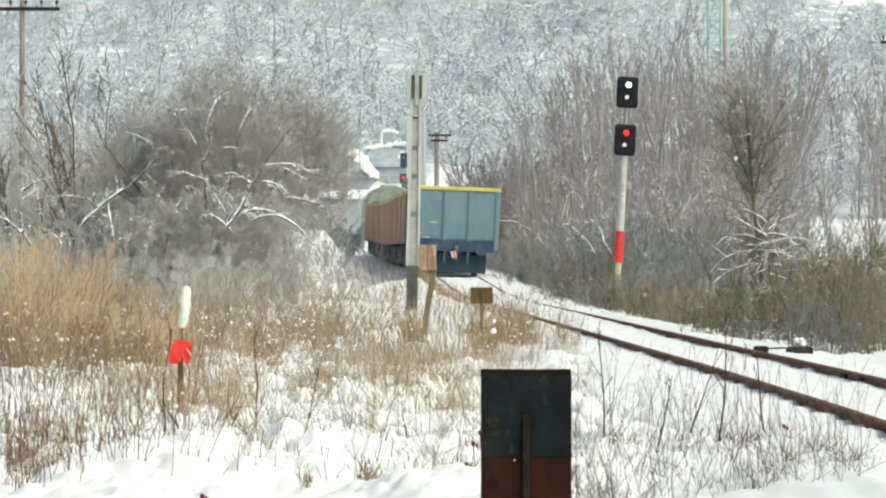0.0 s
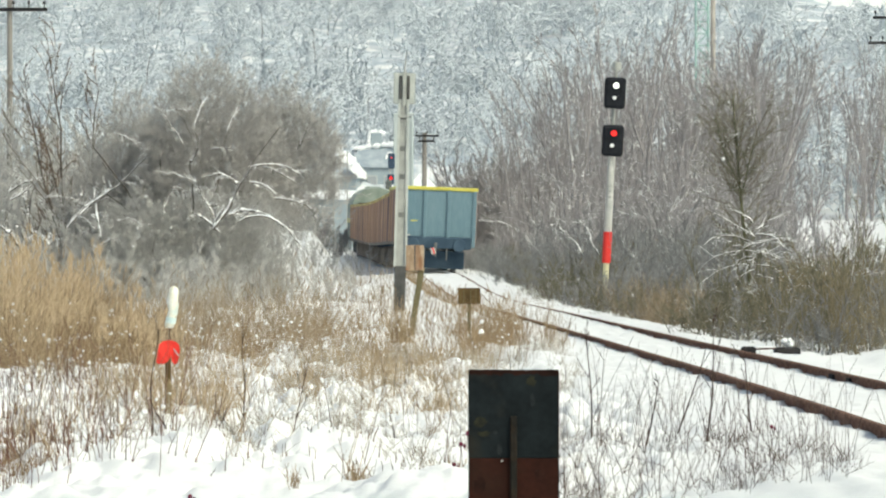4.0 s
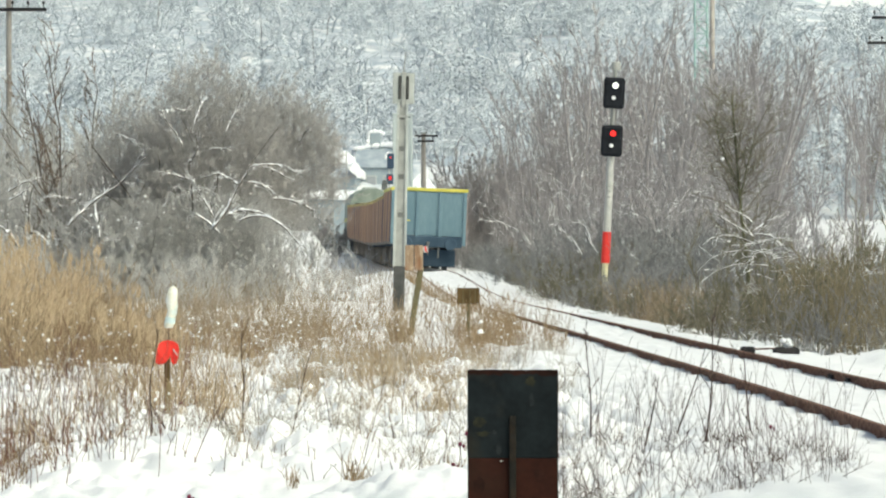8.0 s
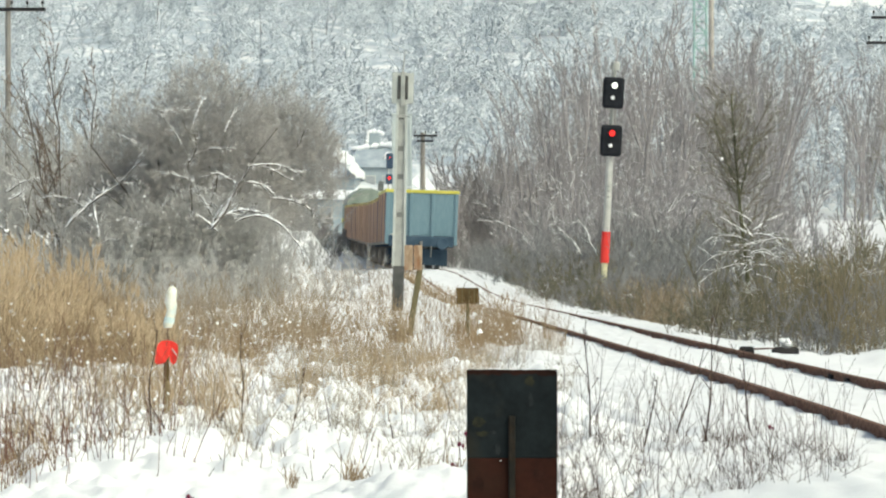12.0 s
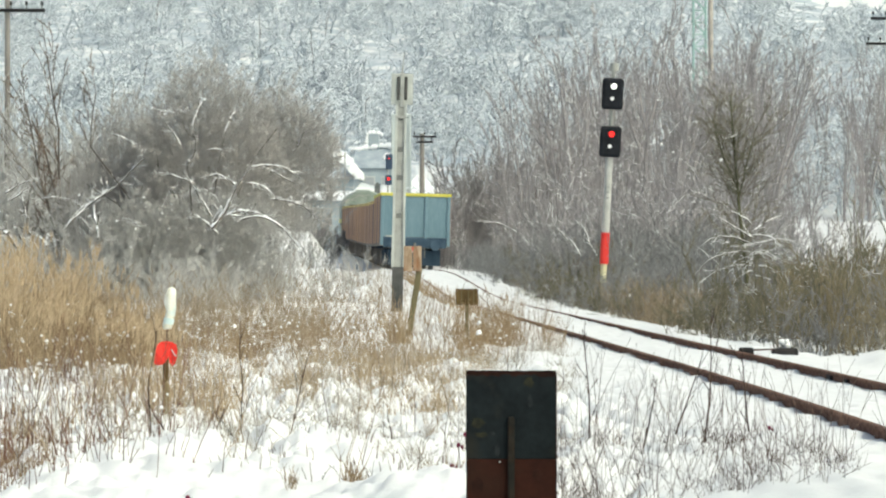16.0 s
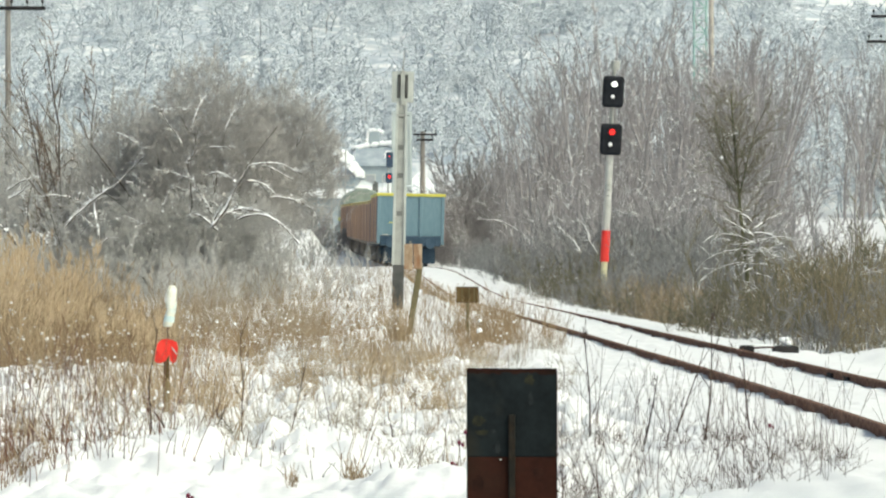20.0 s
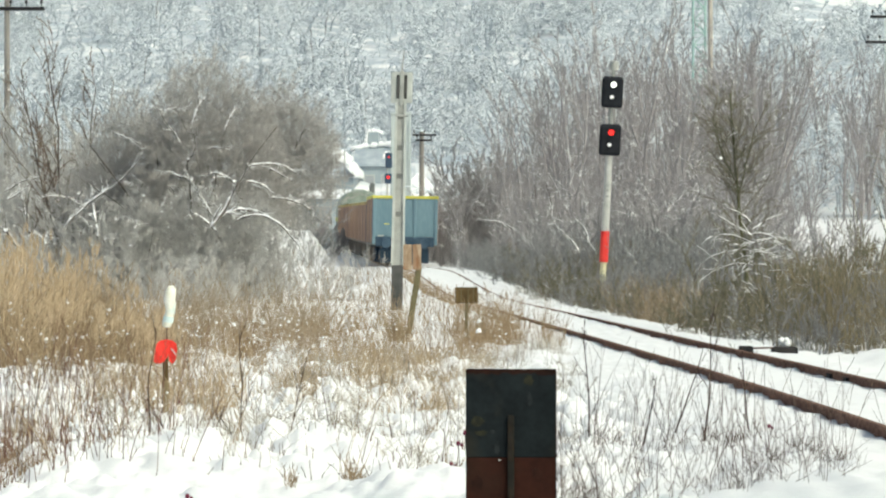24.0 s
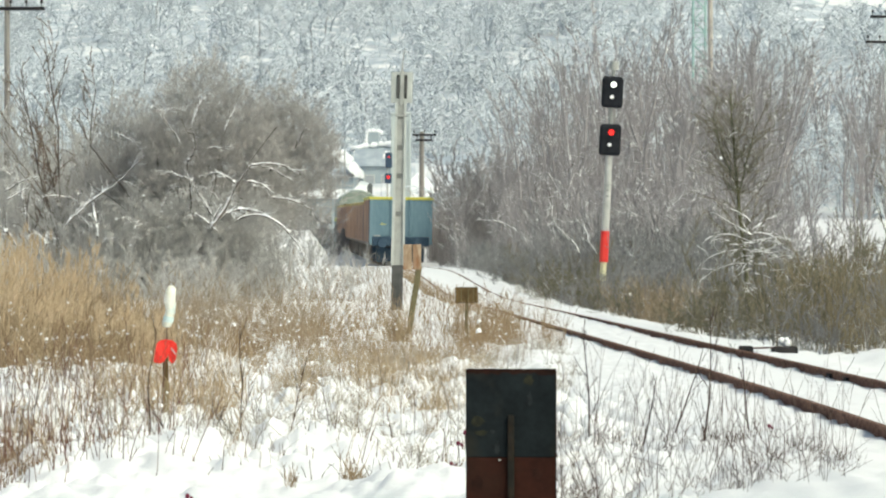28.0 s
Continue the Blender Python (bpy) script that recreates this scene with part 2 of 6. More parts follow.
def box(bm, x0, x1, y0, y1, z0, z1, bevel=0.0, m=None):
    geo = bmesh.ops.create_cube(bm, size=1.0)
    vs = geo["verts"]
    bmesh.ops.scale(bm, vec=(x1 - x0, y1 - y0, z1 - z0), verts=vs)
    bmesh.ops.translate(bm, vec=((x0 + x1) / 2, (y0 + y1) / 2, (z0 + z1) / 2), verts=vs)
    if bevel:
        es = list({e for v in vs for e in v.link_edges})
        out = bmesh.ops.bevel(bm, geom=es, offset=bevel, segments=2, affect="EDGES", profile=0.5)
        vs = list({v for f in out["faces"] for v in f.verts} | {v for v in vs if v.is_valid})
    if m is not None:
        bmesh.ops.transform(bm, matrix=m, verts=vs)
    return bm


def boxed(*a, **k):
    return box(bmesh.new(), *a, **k)


def tube(bm, p, q, r0, r1=None, n=10):
    p, q = Vector(p), Vector(q)
    m = Matrix.Translation((p + q) / 2) @ (q - p).to_track_quat("Z", "Y").to_matrix().to_4x4()
    bmesh.ops.create_cone(bm, cap_ends=True, segments=n, radius1=r0, radius2=r0 if r1 is None else r1, depth=(q - p).length, matrix=m)
    return bm


def tubed(*a, **k):
    return tube(bmesh.new(), *a, **k)


def fast_mesh(name, verts, quads):
    verts, quads = np.asarray(verts, np.float32), np.asarray(quads, np.int32)
    me = bpy.data.meshes.new(name)
    me.vertices.add(len(verts))
    me.vertices.foreach_set("co", verts.ravel())
    me.loops.add(quads.size)
    me.loops.foreach_set("vertex_index", quads.ravel())
    me.polygons.add(len(quads))
    me.polygons.foreach_set("loop_start", np.arange(0, quads.size, 4, dtype=np.int32))
    me.update(calc_edges=True)
    return me


def rods(name, segs, sides=3):
    """A mesh of thin tapered prisms: rows of x, y, z, x, y, z, radius, radius."""
    s = np.asarray(segs, float)
    a, b, ra, rb = s[:, :3], s[:, 3:6], s[:, 6], s[:, 7]
    d = b - a
    d /= np.maximum(np.linalg.norm(d, axis=1), 1e-9)[:, None]
    ref = np.where(np.abs(d[:, 2:3]) > 0.9, np.array([[1.0, 0, 0]]), np.array([[0, 0, 1.0]]))
    u = np.cross(d, ref)
    u /= np.linalg.norm(u, axis=1)[:, None]
    w = np.cross(u, d)
    ring = []
    for p, r in ((a, ra), (b, rb)):
        for k in range(sides):
            t = 2 * math.pi * (k + 0.75) / sides
            ring.append(p + (u * math.cos(t) + w * math.sin(t)) * r[:, None])
    v = np.stack(ring, 1).reshape(-1, 3)
    base = np.arange(len(s))[:, None] * (2 * sides)
    q = np.stack([np.concatenate([base + k, base + (k + 1) % sides, base + sides + (k + 1) % sides, base + sides + k], 1) for k in range(sides)], 1).reshape(-1, 4)
    return fast_mesh(name, v, q)


def value_noise(x, y, seed=0):
    ix, iy = np.floor(x).astype(np.int64), np.floor(y).astype(np.int64)
    fx, fy = x - ix, y - iy
    fx, fy = fx * fx * (3 - 2 * fx), fy * fy * (3 - 2 * fy)

    def h(i, j):
        n = (i * 374761393 + j * 668265263 + seed * 974634777) & 0x7FFFFFFF
        n = ((n ^ (n >> 13)) * 1274126177) & 0x7FFFFFFF
        return ((n ^ (n >> 16)) & 0xFFFF) / 65535.0
    return (h(ix, iy) * (1 - fx) + h(ix + 1, iy) * fx) * (1 - fy) + (h(ix, iy + 1) * (1 - fx) + h(ix + 1, iy + 1) * fx) * fy


def cushions(x, y, seed, cover=0.75):
    """Rounded lumps about one unit apart, 0 to 1 high, with creases between them."""
    x, y = np.broadcast_arrays(np.asarray(x, float), np.asarray(y, float))
    ix, iy = np.floor(x).astype(np.int64), np.floor(y).astype(np.int64)
    top = np.zeros(x.shape)
    for dx in (-1, 0, 1):
        for dy in (-1, 0, 1):
            i, j = ix + dx, iy + dy
            n = (i * 374761393 + j * 668265263 + seed * 974634777) & 0x7FFFFFFF
            n = ((n ^ (n >> 13)) * 1274126177) & 0x7FFFFFFF
            a, c, e = (n & 1023) / 1023.0, ((n >> 10) & 1023) / 1023.0, ((n >> 20) & 1023) / 1023.0
            d = ((x - i - a) ** 2 + (y - j - c) ** 2) / (0.35 + 0.75 * e) ** 2
            top = np.maximum(top, np.maximum(1 - d, 0) ** 0.7 * (0.3 + 0.9 * e) * (0.6 + 0.4 * c) * (e < cover))
    return top


# ---- the line of the railway ----
def track_x(y):
    """Middle of the track: a bend to the left that runs out into a straight."""
    y = np.asarray(y, float)
    u = (np.minimum(y, 184.0) - 130) / 100
    near = ((0.7756 * u - 0.6771) * u - 3.7301) * u + 2.0736
    u0 = (30.0 - 130) / 100
    first = ((0.7756 * u0 - 0.6771) * u0 - 3.7301) * u0 + 2.0736
    return np.where(y < 30, first - 0.006 * (y - 30), near - 0.0345 * np.maximum(y - 184, 0))


DROP_Y = np.arange(-200, 700, 2.0)
DROP = np.interp(DROP_Y, (-200, 30, 54, 84, 112, 133, 145, 155, 163, 172, 184, 200, 215, 239, 300, 360, 430), (1.4, 1.42, 1.54, 1.66, 1.70, 1.71, 1.72, 1.70, 1.63, 1.44, 1.18, 1.04, 1.08, 1.13, 0.8, 0.5, 0.4))
DROP = np.convolve(np.pad(DROP, 6, mode="edge"), np.ones(13) / 13, mode="valid")


def rail_z(y):
    return EYE - np.interp(y, DROP_Y, DROP)


def smooth(a, b, x):
    t = np.clip((x - a) / (b - a), 0, 1)
    return t * t * (3 - 2 * t)


def ground_z(x, y):
    x, y = np.asarray(x, float), np.asarray(y, float)
    off = x - track_x(y)
    bed = rail_z(y) - 0.105 + 0.035 * smooth(90, 112, y) + 0.045 * smooth(105, 140, y) + (value_noise(x / 0.18, y / 0.4, 13) - 0.5) * 0.075
    # puffy cushions of snow over tufts, with creases between them, and smooth drifts here and there
    lumpy = 0.55 + 0.5 * smooth(0.35, 0.6, value_noise(x / 1.7, y / 5.0, 17))
    lumpy = lumpy * (1 + 0.5 * (1 - smooth(56, 70, y))) * smooth(18, 34, y)
    rough = (value_noise(x / 1.3, y / 3.2, 1) - 0.5) * 0.26 + lumpy * (cushions(x / 0.46, y / 1.1, 2) * 0.12 + cushions(x / 0.19, y / 0.4, 5, 0.85) * 0.1 + cushions(x / 0.1, y / 0.24, 8, 0.85) * 0.06) - 0.12
    wide = (value_noise(x / 6, y / 14, 3) - 0.5) * 0.25
    heaps = cushions(x / 0.8, y / 3.0, 19, 0.7) * 0.3 * smooth(112, 125, y) * (1 - smooth(230, 250, y)) * smooth(1.7, 2.5, -off)
    field = rail_z(y) - 0.22 + rough + wide + heaps
    side = smooth(1.5, 3.2, np.abs(off))
    for mx, my, rx, ry, mh in ((-0.91, 42.0, 0.5, 1.8, 0.17), (-2.3, 37.2, 0.7, 1.6, 0.14), (-0.1, 44.0, 0.6, 2.0, 0.1), (1.53, 76.0, 0.42, 2.4, 0.24), (7.0, 79, 0.6, 2.0, 0.3), (-3.6, 44, 0.5, 1.6, 0.1)):
        field = field + mh * np.exp(-((x - mx) / rx) ** 2 - ((y - my) / ry) ** 2)
    low = bed * (1 - side) + field * side + (value_noise(x / 0.3, y / 0.5, 4) - 0.5) * 0.02
    # a snow bank left of the far line, another on the far side of the cutting, then the hillside
    low = low + smooth(2.6, 4.2, -off) * smooth(240, 264, y) * (1 - smooth(335, 365, y)) * (1.3 + 0.6 * value_noise(x / 1.2, y / 3, 23))
    low = low + smooth(6, 30, off) * smooth(120, 300, y) * 2.2
    hill = np.maximum(y - 395, 0) ** 1.05 * 0.10 * smooth(395, 460, y)
    crest = 74 - 47 * smooth(36, 47, x) * smooth(500, 560, y)
    hill = np.minimum(hill, crest) + (value_noise(x / 25, y / 25, 7) - 0.5) * 3 * smooth(420, 500, y)
    # open snowfields far behind the wooded slope
    return low + hill + np.maximum(y - 760, 0) * 0.11 * smooth(760, 1000, y)


# ---- ground ----
def make_ground():
    ys = np.concatenate([np.arange(-2500, -60, 240), np.arange(-60, -18, 6.0), np.arange(-18, 34, 0.5), np.arange(34, 60, 0.085), np.arange(60, 76, 0.14), np.arange(76, 100, 0.25), np.arange(100, 190, 0.4), np.arange(190, 260, 1.0), np.arange(260, 700, 5.0), np.arange(700, 4300, 240)])
    fine = np.arange(-5.2, 5.21, 0.034)
    wing = 5.2 + np.cumsum(0.06 * 1.1 ** np.arange(1, 86))
    xs = np.concatenate([-wing[::-1], fine, wing])
    gx, gy = np.meshgrid(xs, ys)
    v = np.stack([gx, gy, ground_z(gx, gy)], -1).reshape(-1, 3)
    nx = len(xs)
    i = (np.arange(len(ys) - 1)[:, None] * nx + np.arange(nx - 1)[None]).reshape(-1, 1)
    q = np.concatenate([i, i + 1, i + nx + 1, i + nx], 1)
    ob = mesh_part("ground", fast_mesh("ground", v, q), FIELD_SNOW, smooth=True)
    tagged(ob, "uneven white snow over rough grass rising into a wooded hillside", "ground", kind="structure")


make_ground()


def make_track():
    track = thing("railway_track", pose(0, 0, 0), "rusty brown railway track half sunk in fresh snow", "railway track")
    profile = ((-0.062, -0.17), (-0.062, -0.155), (-0.012, -0.135), (-0.012, -0.045), (-0.036, -0.032), (-0.036, -0.006), (-0.028, 0.0),
               (0.028, 0.0), (0.036, -0.006), (0.036, -0.032), (0.012, -0.045), (0.012, -0.135), (0.062, -0.155), (0.062, -0.17))
    ys = np.concatenate([np.arange(-40, 30, 5.0), np.arange(30, 250, 0.5), np.arange(250, 520, 3.0)])
    for side in (-0.755, 0.755):
        wob = (value_noise(ys / 3.0, ys * 0 + side, 9) - 0.5) * 0.012
        c = np.stack([track_x(ys) + side + wob, ys, rail_z(ys)], -1)
        v = np.stack([c + np.array([a, 0, b]) for a, b in profile], 1).reshape(-1, 3)
        n = len(profile)
        q = [(i * n + k, i * n + (k + 1) % n, (i + 1) * n + (k + 1) % n, (i + 1) * n + k) for i in range(len(ys) - 1) for k in range(n)]
        mesh_part("rail", fast_mesh("rail", v, q), RAIL_RUST, track)
    for y in (60.3, 62.4):
        x = float(track_x(y)) + 0.755
        slope = -math.degrees(math.atan2(float(track_x(y + 1) - track_x(y - 1)), 2))
        for k in (-0.16, 0.16):
            part("fishplate", boxed(-0.05, 0.05, k - 0.11, k + 0.11, -0.11, -0.038, 0.008), DARK_IRON, track, "dark bolted joint plate", m=pose(x, y, float(rail_z(y)), 0, 0, slope))


make_track()


# ---- the train ----
WAGON_LENGTH = 14.04


def wheelset(parent, x, y, z):
    bm = bmesh.new()
    for s in (-0.75, 0.75):
        tube(bm, (s - 0.065, 0, 0), (s + 0.065, 0, 0), 0.46, n=24)
        tube(bm, (s * 1.02 - 0.05, 0, 0), (s * 1.02 + 0.05, 0, 0), 0.3, n=16)
    tube(bm, (-0.98, 0, 0), (0.98, 0, 0), 0.085, n=10)
    ob = part("wheelset", bm, UNDER, parent, m=pose(x, y, z))
    return ob


def bogie(parent, y, steel, filler):
    bm = bmesh.new()
    for s in (-1, 1):
        box(bm, s * 1.0 - 0.08, s * 1.0 + 0.08, -1.35, 1.35, 0.52, 0.74, 0.02)
        for k in (-0.9, 0.9):
            box(bm, s * 1.0 - 0.13, s * 1.0 + 0.13, k - 0.2, k + 0.2, 0.3, 0.62, 0.03)
    box(bm, -1.1, 1.1, -0.25, 0.25, 0.6, 0.95, 0.03)
    part("bogie_frame", bm, steel, parent, m=pose(0, y, 0))
    # added plates that close the gap between the wheels so it reads dark
    for k in (-1.42, 1.42):
        part("end_beam", boxed(-1.12, 1.12, k - 0.06, k + 0.06, 0.16, 0.84, 0.03), filler, parent, "added plate that darkens the gap between the wheels", m=pose(0, y, 0))


def end_wall(parent, steel, y, out, top=3.12):
    """A pressed end wall with two upright ribs, corner posts, headstock, buffers and hook; out: -1 for the rear."""
    bm = bmesh.new()
    for x0, x1 in ((-1.38, -0.48), (-0.42, 0.42), (0.48, 1.38)):
        box(bm, x0, x1, y - 0.03, y + 0.03, 1.36, top, 0.012)
    box(bm, -1.4, 1.4, y - 0.015 - out * 0.03, y + 0.015 - out * 0.03, 1.36, top)
    part("end_wall", bm, steel, parent)
    for x in (-0.45, 0.45):
        part("end_rib", boxed(x - 0.065, x + 0.065, y + min(0, out * 0.12), y + max(0, out * 0.12), 1.3, top, 0.02), steel, parent)
    for x in (-1.42, 1.42):
        part("corner_post", boxed(x - 0.07, x + 0.07, y - 0.09, y + 0.09, 1.0, top, 0.015), steel, parent)
    part("headstock", boxed(-1.34, 1.34, y - 0.12, y + 0.1, 0.92, 1.355, 0.03), BLUE_DARK, parent)
    for x in (-0.875, 0.875):
        bm = tubed((x, y + out * 0.1, 1.06), (x, y + out * 0.5, 1.06), 0.11, n=14)
        tube(bm, (x, y + out * 0.5, 1.06), (x, y + out * 0.56, 1.06), 0.25, 0.22, n=20)
        part("buffer", bm, BLUE_DARK, parent)
    bm = boxed(-0.06, 0.06, y + min(0, out * 0.34), y + max(0, out * 0.34), 0.98, 1.14, 0.02)
    tube(bm, (0, y + out * 0.28, 1.0), (0, y + out * 0.3, 0.62), 0.035)
    part("draw_hook", bm, UNDER, parent)
    for x in (-0.42, 0.42):
        part("brake_hose", tubed((x, y + out * 0.2, 0.95), (x, y + out * 0.24, 0.5), 0.03), UNDER, parent)


def make_wagon(steel_end, steel_side, label, patches=False, rim=None, tall=3.25):
    w = thing("freight_wagon", pose(0, 0, 0), label, "freight wagon", "wagons of the train")
    h = 6.42
    rim = rim or YELLOW_RIM
    top = tall - 0.13
    end_wall(w, steel_end, -h, -1, top)
    end_wall(w, steel_side, h, 1, top)
    for s in (-1, 1):
        part("side_wall", boxed(s * 1.4 - 0.02, s * 1.4 + 0.02, -h + 0.1, h - 0.1, 1.26, top), steel_side, w)
        for k in range(11):
            y = -h + 0.62 + k * (2 * h - 1.24) / 10
            part("side_rib", boxed(s * 1.48 - 0.06, s * 1.48 + 0.06, y - 0.07, y + 0.07, 1.1, top, 0.02), (RUST_DARK, RUST_PALE, RUST_ORANGE, steel_side, RUST_PALE, RUST_DARK, RUST_SIDE)[(k * 3 + len(label)) % 7], w)
        for k in (-1, 1):
            part("side_door", boxed(s * 1.445 - 0.02, s * 1.445 + 0.02, k * 2.6 - 0.95, k * 2.6 + 0.95, 1.32, top - 0.22, 0.015), RUST_PALE, w, "door panel of another rust tone")
        part("side_sill", boxed(s * 1.4 - 0.08, s * 1.4 + 0.08, -h + 0.1, h - 0.1, 0.98, 1.26, 0.02), UNDER_RUST, w)
        part("side_rim", boxed(s * 1.45 - 0.08, s * 1.45 + 0.08, -h + 0.09, h - 0.09, top, tall, 0.02), rim, w)
    for y in (-h, h):
        part("end_rim", boxed(-1.53, 1.53, y - 0.085, y + 0.085, top, tall, 0.02), rim, w)
    part("floor_plate", boxed(-1.38, 1.38, -h + 0.1, h - 0.1, 1.2, 1.26), UNDER, w)
    part("centre_sill", boxed(-0.25, 0.25, -h + 0.2, h - 0.2, 0.85, 1.19), UNDER, w)
    for y in (-4.5, 4.5):
        bogie(w, y, UNDER if patches else UNDER_RUST, BLUE_DARK if patches else UNDER_RUST)
        for k in (-0.9, 0.9):
            wheelset(w, 0, y + k, 0.46)
    if patches:
        tilt = Matrix.Translation((-0.1, -h - 0.59, 0.83)) @ Matrix.Rotation(radians(-18), 4, "Y")
        part("tail_board", boxed(-0.09, 0.09, -0.012, 0.012, -0.12, 0.12, 0.004, m=tilt), WHITE_PAINT, w, "white and red tail board")
        part("tail_board_stripe", boxed(-0.015, 0.045, -0.018, -0.0145, -0.115, 0.115, m=tilt), RED_PAINT, w, "red stripe")
        part("paint_mark", boxed(-0.98, -0.72, -h - 0.036, -h - 0.0325, 1.93, 1.97), YELLOW_RIM, w, "thin yellow painted bar")
        part("lettering_bar", boxed(-1.25, -0.98, -h - 0.036, -h - 0.0325, 1.37, 1.43), WHITE_PAINT, w, "unreadable pale lettering bar")
    return w


def make_locomotive():
    loco = thing("locomotive", pose(0, 0, 0), "green diesel locomotive with a rounded grey-green roof", "locomotive")
    prof = [(-1.45, 1.1), (-1.47, 2.9), (-1.4, 3.35), (-1.15, 3.75), (-0.75, 4.02), (-0.3, 4.14), (0.3, 4.14), (0.75, 4.02), (1.15, 3.75), (1.4, 3.35), (1.47, 2.9), (1.45, 1.1)]
    n = len(prof)
    bm = bmesh.new()
    vs = []
    for y, k in ((-7.0, 0.94), (-6.6, 1.0), (6.6, 1.0), (7.0, 0.94)):
        vs += [bm.verts.new((a * k, y, 1.1 + (b - 1.1) * (0.98 if k < 1 else 1))) for a, b in prof]
    for j in range(3):
        for k in range(n):
            bm.faces.new((vs[j * n + k], vs[j * n + (k + 1) % n], vs[(j + 1) * n + (k + 1) % n], vs[(j + 1) * n + k]))
    bm.faces.new(vs[:n])
    bm.faces.new(vs[3 * n:][::-1])
    part("body", bm, GREEN_ROOF, loco)
    part("waist_band", boxed(-1.495, 1.495, -6.55, 6.55, 2.0, 2.25, 0.01), YELLOW_RIM, loco, "yellow band")
    for x in (-0.62, 0.62):
        part("cab_window", boxed(x - 0.42, x + 0.42, -7.04, -6.98, 2.55, 3.2, 0.03), HEAD_BLACK, loco, "dark glass")
    bm = boxed(0.62, 0.98, -5.6, -4.9, 3.8, 4.5, 0.04)
    tube(bm, (0.8, -5.25, 4.45), (0.9, -5.25, 4.62), 0.2, 0.14)
    part("exhaust_stack", bm, UNDER, loco, "sooty exhaust stack")
    part("roof_hatch", boxed(-0.5, 0.35, -3.5, 2.5, 4.08, 4.2, 0.04), GREEN_ROOF, loco)
    part("underframe", boxed(-1.3, 1.3, -6.9, 6.9, 0.85, 1.12, 0.02), UNDER, loco)
    for x in (-0.875, 0.875):
        for s in (-1, 1):
            bm = tubed((x, s * 6.9, 1.0), (x, s * 7.3, 1.0), 0.11)
            tube(bm, (x, s * 7.3, 1.0), (x, s * 7.36, 1.0), 0.25, 0.22, n=16)
            part("buffer", bm, UNDER, loco)
    for y in (-4.2, 4.2):
        bogie(loco, y, UNDER, UNDER)
        for k in (-0.9, 0.9):
            wheelset(loco, 0, y + k, 0.46)
    return loco


WAGONS = [make_wagon(BLUE_STEEL, RUST_DARK, "open wagon with grey-blue ribbed end, yellow rim, rusty sides", True)]
KINDS = [make_wagon(RUST_ORANGE, RUST_ORANGE, "orange-brown rusty open freight wagon with a worn yellow rim", rim=RIM_WORN, tall=3.05),
         make_wagon(RUST_SIDE, RUST_SIDE, "rusty brown open freight wagon with a worn yellow rim", rim=RIM_WORN, tall=3.05),
         make_wagon(RUST_DARK, RUST_DARK, "dark rusty open freight wagon with a worn yellow rim", rim=RIM_WORN, tall=3.05)]
WAGONS += [KINDS[2], KINDS[1], KINDS[0]]
for k in (0, 2, 2, 1):
    WAGONS.append(copy_thing(KINDS[k], pose(0, 0, 0)))
LOCO = make_locomotive()


# ---- signals and posts ----
def make_back_signal():
    s = thing("railway_signal", pose(-1.19, 133, 0, 0, 1.2, 0), "pale grey lattice signal mast seen from behind on a dark foot", "railway signal")
    part("mast_foot", boxed(-0.15, 0.15, -0.15, 0.15, -0.4, 1.1, 0.02), MAST_DARK, s, "dark weathered foot")
    # two pale flanges that draw together upwards, a web between them and dark slots in it
    foot_half, top_half = 0.15, 0.112
    for side in (-1, 1):
        bm = boxed(-0.03, 0.03, -0.08, 0.08, 1.08, 5.4, 0.006)
        for vert in bm.verts:
            vert.co.x += side * (foot_half + (top_half - foot_half) * (vert.co.z - 1.08) / 4.32)
        part("mast_flange", bm, PLATE_PALE, s)
    bm = boxed(-0.5, 0.5, -0.02, 0.02, 1.08, 5.4)
    for vert in bm.verts:
        vert.co.x *= 2 * (foot_half + (top_half - foot_half) * (vert.co.z - 1.08) / 4.32)
    part("mast_web", bm, MAST_GREY, s)
    for z in (2.38, 3.38, 4.12, 4.95):
        part("web_slot", boxed(-0.075, 0.065, -0.03, -0.022, z, z + 0.13, 0.002), SLOT_GREY, s, "grey slot plate")
    part("clamp", boxed(-0.13, 0.13, -0.1, 0.1, 5.0, 5.07, 0.008), MAST_GREY, s)
    part("step_bolt", tubed((0.1, -0.02, 5.02), (0.2, -0.02, 5.02), 0.014, n=6), MAST_DARK, s)
    h = part("target_plate", boxed(-0.27, 0.30, -0.0, 0.03, 5.36, 6.18, 0.03), PLATE_PALE, s)
    for x in (-0.085, 0.115):
        part("lamp_housing", boxed(x - 0.04, x + 0.04, -0.06, -0.004, 5.48, 6.1, 0.02), MAST_DARK, h, "dark lamp housing")
    part("mast_head", boxed(-0.035, 0.065, -0.08, -0.004, 5.3, 6.2, 0.01), MAST_GREY, h)
    part("finial", tubed((0, 0, 6.15), (0.06, 0, 6.75), 0.02, 0.008, 6), MAST_GREY, s)


